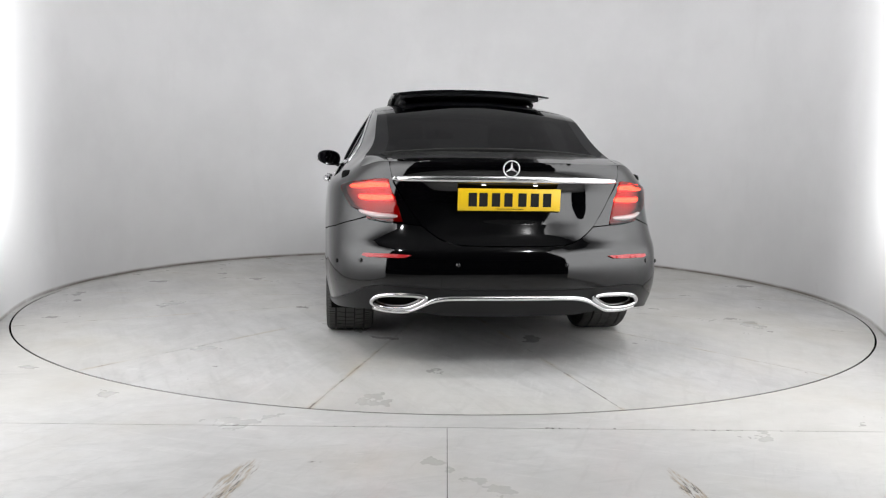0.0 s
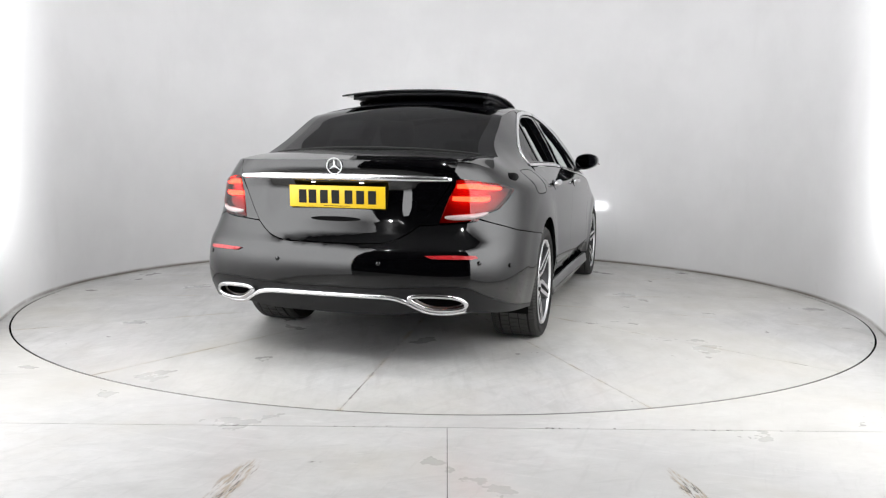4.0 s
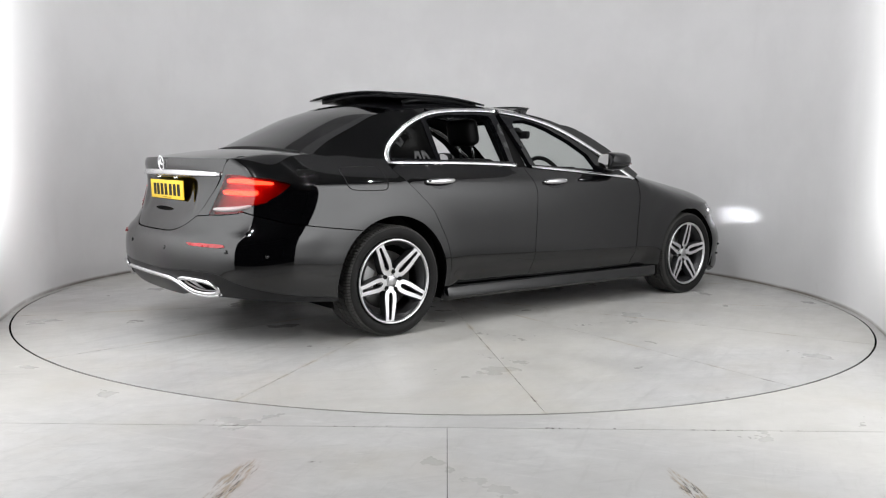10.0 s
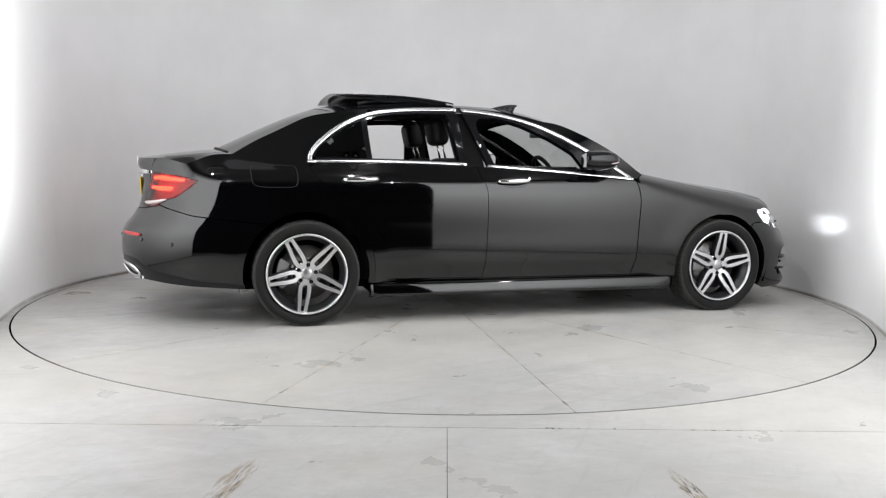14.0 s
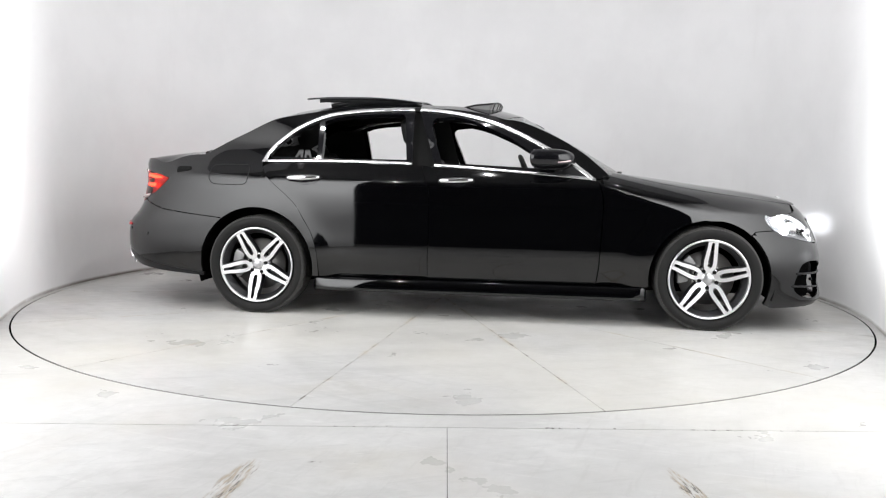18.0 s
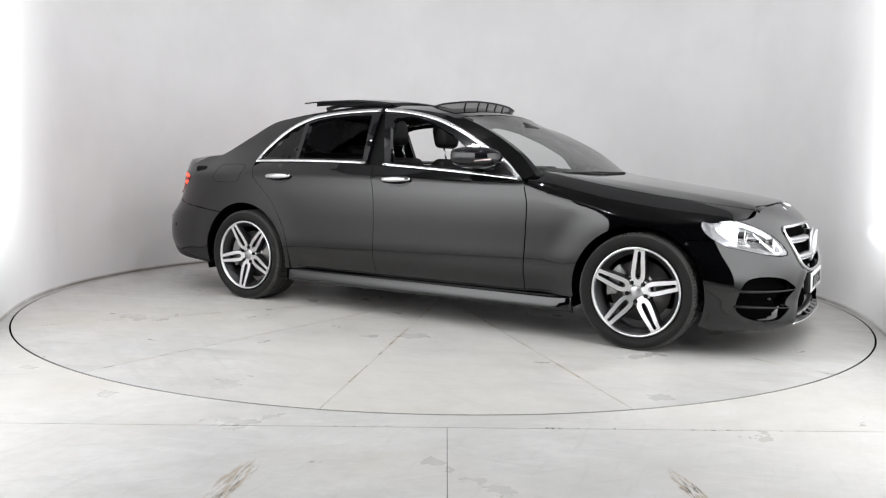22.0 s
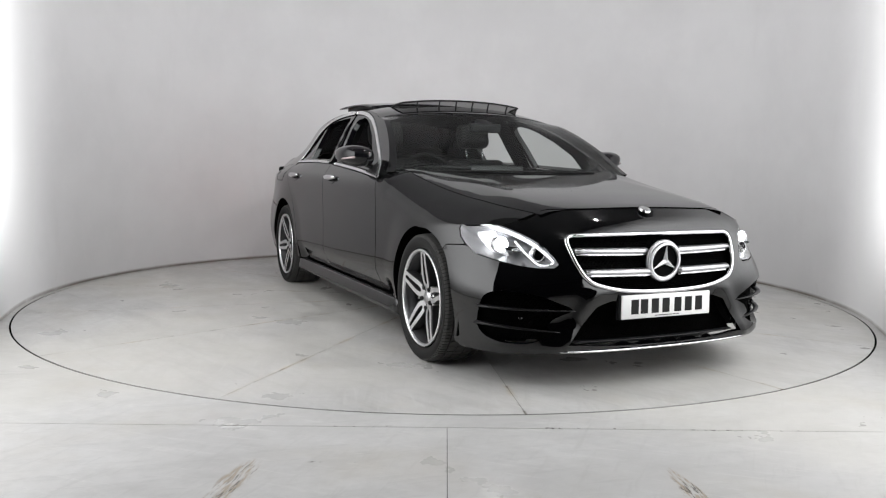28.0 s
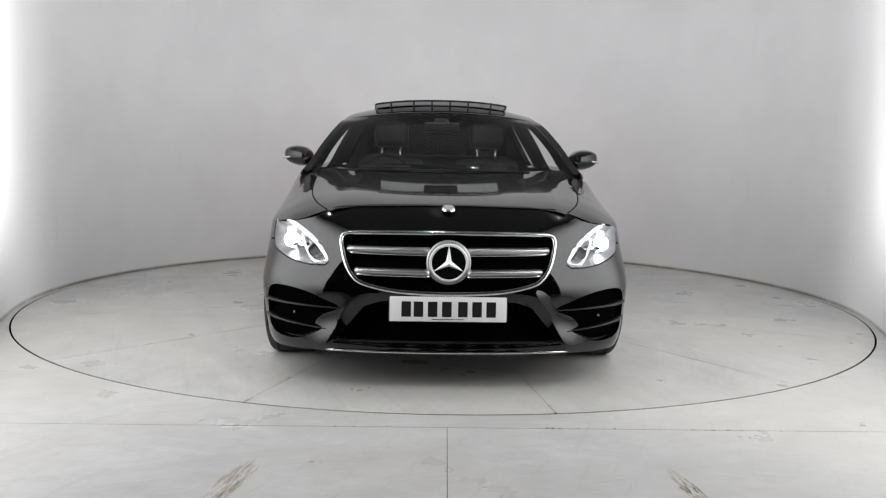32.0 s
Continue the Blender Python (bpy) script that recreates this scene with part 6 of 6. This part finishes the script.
vf_part("deflector_net", (tl + low, [(i, i + 1, m + i + 1, m + i) for i in range(m - 1)]), M_NET, defl, "fine dark netting")
for y in (-0.36, -0.20, -0.065, 0.065, 0.20, 0.36):
    i = min(range(m), key=lambda k: abs(tl[k].y - y) + (10 if tl[k].x < 0.03 else 0))
    vf_part("deflector_strut", tube([tl[i], low[i]], 0.006, 6), M_TRIM, defl)

# -- scuttle and wipers
vf_part("scuttle", skin([(0.74, -0.66), (1.08, -0.30), (1.08, 0.30), (0.74, 0.66)], lambda x, y: (x, y, bonnet_z(x, y) - 0.03), (0, 0, 1), 0.08, (), 0), M_TRIM, car)
for y0, y1, v0, v1 in ((-0.60, 0.02, 0.004, 0.018), (-0.02, 0.50, 0.006, 0.012)):
    pts = [screen_point(MID_W, EDGE_W, v0 + (v1 - v0) * t, (y0 + (y1 - y0) * t) / 0.82) + Vector((0.008, 0, 0.006)) for t in np.linspace(0, 1, 14)]
    vf_part("wiper", tube(pts, 0.007, 6), M_SEAL, car)


# -- cabin
def rbox(c, size, r, tilt=0.0, seg=3):
    bm = box_bm(-size[0] / 2, size[0] / 2, -size[1] / 2, size[1] / 2, -size[2] / 2, size[2] / 2, r, seg)
    bmesh.ops.transform(bm, matrix=pose(*c, 0, tilt, 0), verts=bm.verts)
    return bm


def seat(y):
    o = part("front_seat", rbox((-0.12, y, 0.50), (0.54, 0.50, 0.16), 0.05, -8), M_LEATHER, car, "black leather front seat")
    part("backrest", rbox((-0.40, y, 0.785), (0.14, 0.50, 0.56), 0.06, -14), M_LEATHER, o)
    for s in (1, -1):
        part("side_bolster", rbox((-0.36, y + s * 0.20, 0.78), (0.16, 0.10, 0.46), 0.045, -14), M_LEATHER, o)
        v, f = tube([Vector((-0.455, y + s * 0.070, 1.02)), Vector((-0.497, y + s * 0.070, 1.20))], 0.0075, 8)
        vf_part("headrest_post", (v, f), M_CHROME, o, "bright metal post")
    part("headrest", rbox((-0.512, y, 1.238), (0.115, 0.265, 0.190), 0.05, -12, 4), M_LEATHER, o, "padded black headrest")
    return o


seat(-0.37)
seat(0.37)
bench = part("rear_seat", rbox((-0.98, 0, 0.48), (0.52, 1.30, 0.18), 0.06), M_LEATHER, car, "black leather rear bench")
part("backrest", rbox((-1.27, 0, 0.80), (0.16, 1.30, 0.62), 0.06, -24), M_LEATHER, bench)
for y in (-0.38, 0.38):
    part("headrest", rbox((-1.40, y, 1.105), (0.10, 0.25, 0.12), 0.045, -20), M_LEATHER, bench)
# added dark box: stops the tail lamps' glow from showing through the cabin
part("lamp_glow_block", box_bm(-2.06, -1.95, -0.83, 0.83, 0.45, 0.975, 0.02), M_LINING, car)
part("parcel_shelf", rbox((-1.66, 0, 1.03), (0.50, 1.24, 0.02), 0.006, 3), M_TRIM, car)
dash = part("dashboard", rbox((0.72, 0, 0.87), (0.50, 1.44, 0.17), 0.06, 6, 4), M_LEATHER, car, "black soft dashboard")
part("instrument_screen", rbox((0.50, -0.14, 0.965), (0.02, 0.78, 0.10), 0.008, -12), M_GLOSSBLACK, dash)
part("instrument_hood", rbox((0.55, -0.37, 0.985), (0.16, 0.34, 0.03), 0.014, -4), M_LEATHER, dash)
for y in (-0.12, -0.04, 0.04, 0.12):
    bm = bmesh.new()
    bmesh.ops.create_uvsphere(bm, u_segments=14, v_segments=8, radius=0.03)
    v = part("air_vent", bm, M_CHROME, dash)
    v.matrix_basis = pose(0.475, y, 0.885)
ring = [Vector((0.0, 0.178 * math.cos(a), 0.178 * math.sin(a))) for a in np.linspace(0, 2 * math.pi, 41)[:-1]]
sw = vf_part("steering_wheel", tube(ring, 0.016, 8, True), M_LEATHER, car, "black leather steering wheel")
sw.matrix_basis = pose(0.33, -0.37, 0.915, 0, -24, 0)
part("wheel_boss", rbox((0.015, 0, -0.01), (0.05, 0.15, 0.12), 0.02), M_LEATHER, sw)
for a in (0, 180, 270):
    ca, sa = math.cos(radians(a)), math.sin(radians(a))
    vf_part("wheel_spoke", tube([Vector((0.015, 0.06 * ca, 0.05 * sa)), Vector((0, 0.175 * ca, 0.175 * sa))], 0.015, 8), M_SILVER, sw)
rv = part("interior_mirror", rbox((0.40, 0, 1.262), (0.035, 0.235, 0.062), 0.014, 8), M_TRIM, car, "black interior mirror")
part("sensor_pod", rbox((0.375, 0, 1.285), (0.09, 0.10, 0.05), 0.02, 28), M_TRIM, rv)
xs = np.linspace(0.15, -1.26, 24)
left = [(x, roof_edge(x)[0] - 0.03) for x in xs]
hole = [(0.04, -0.44), (0.04, 0.44), (-0.44, 0.45), (-0.44, -0.45)]
lining = skin(left + [(x, -y) for x, y in left[::-1]], lambda x, y: (x, y, roof_z(x, y) - 0.035), (0, 0, 1), 0.08, [hole], 0)
vf_part("headlining", lining, M_LINING, car)
vf_part("rear_blind", slab_vf(-1.25, -0.46, 0.46, lambda x, y: roof_z(x, y) - 0.03, 0.004, 6, 6), M_LINING, car)
for s in (1, -1):
    for x0, x1 in ((-1.12, -0.33), (-0.31, 0.76)):
        part("door_card", box_bm(x0, x1, s * 0.765 - 0.03, s * 0.765 + 0.03, 0.27, 0.985, 0.012), M_LINING, car)
    # added unseen panel that blocks light through the gap ahead of the front door
    part("gap_light_block", box_bm(0.765, 0.93, s * 0.765 - 0.03, s * 0.765 + 0.03, 0.27, 0.89, 0.012), M_LINING, car)
    # inside of the pillars
    bp = [Vector((x, s * (side_y(x, z) - d), z)) for d in (0.05, 0.09) for x, z in ((-0.475, 1.0), (-0.515, 1.36), (-0.36, 1.36), (-0.29, 1.0))]
    vf_part("pillar_lining", (bp, [(0, 1, 2, 3), (4, 5, 6, 7), (0, 1, 5, 4), (2, 3, 7, 6)]), M_LINING, car)
    pv = [Vector((x, s * (side_y(x, z) - 0.05), z)) for x, z in ((-1.08, 1.03), (-1.10, 1.28), (-1.30, 1.28), (-1.55, 1.15), (-1.70, 1.03), (-1.10, 0.95), (-1.70, 0.95))]
    vf_part("rear_pillar_lining", (pv, [(0, 1, 2, 3, 4), (0, 4, 6, 5)]), M_LINING, car)


def motions():
    times = [i * 0.5 for i in range(65)]
    walk(turntable, [(t, turntable_pose(t)) for t in times])
    walk(car, [(t, car_pose(t)) for t in times])


motions()
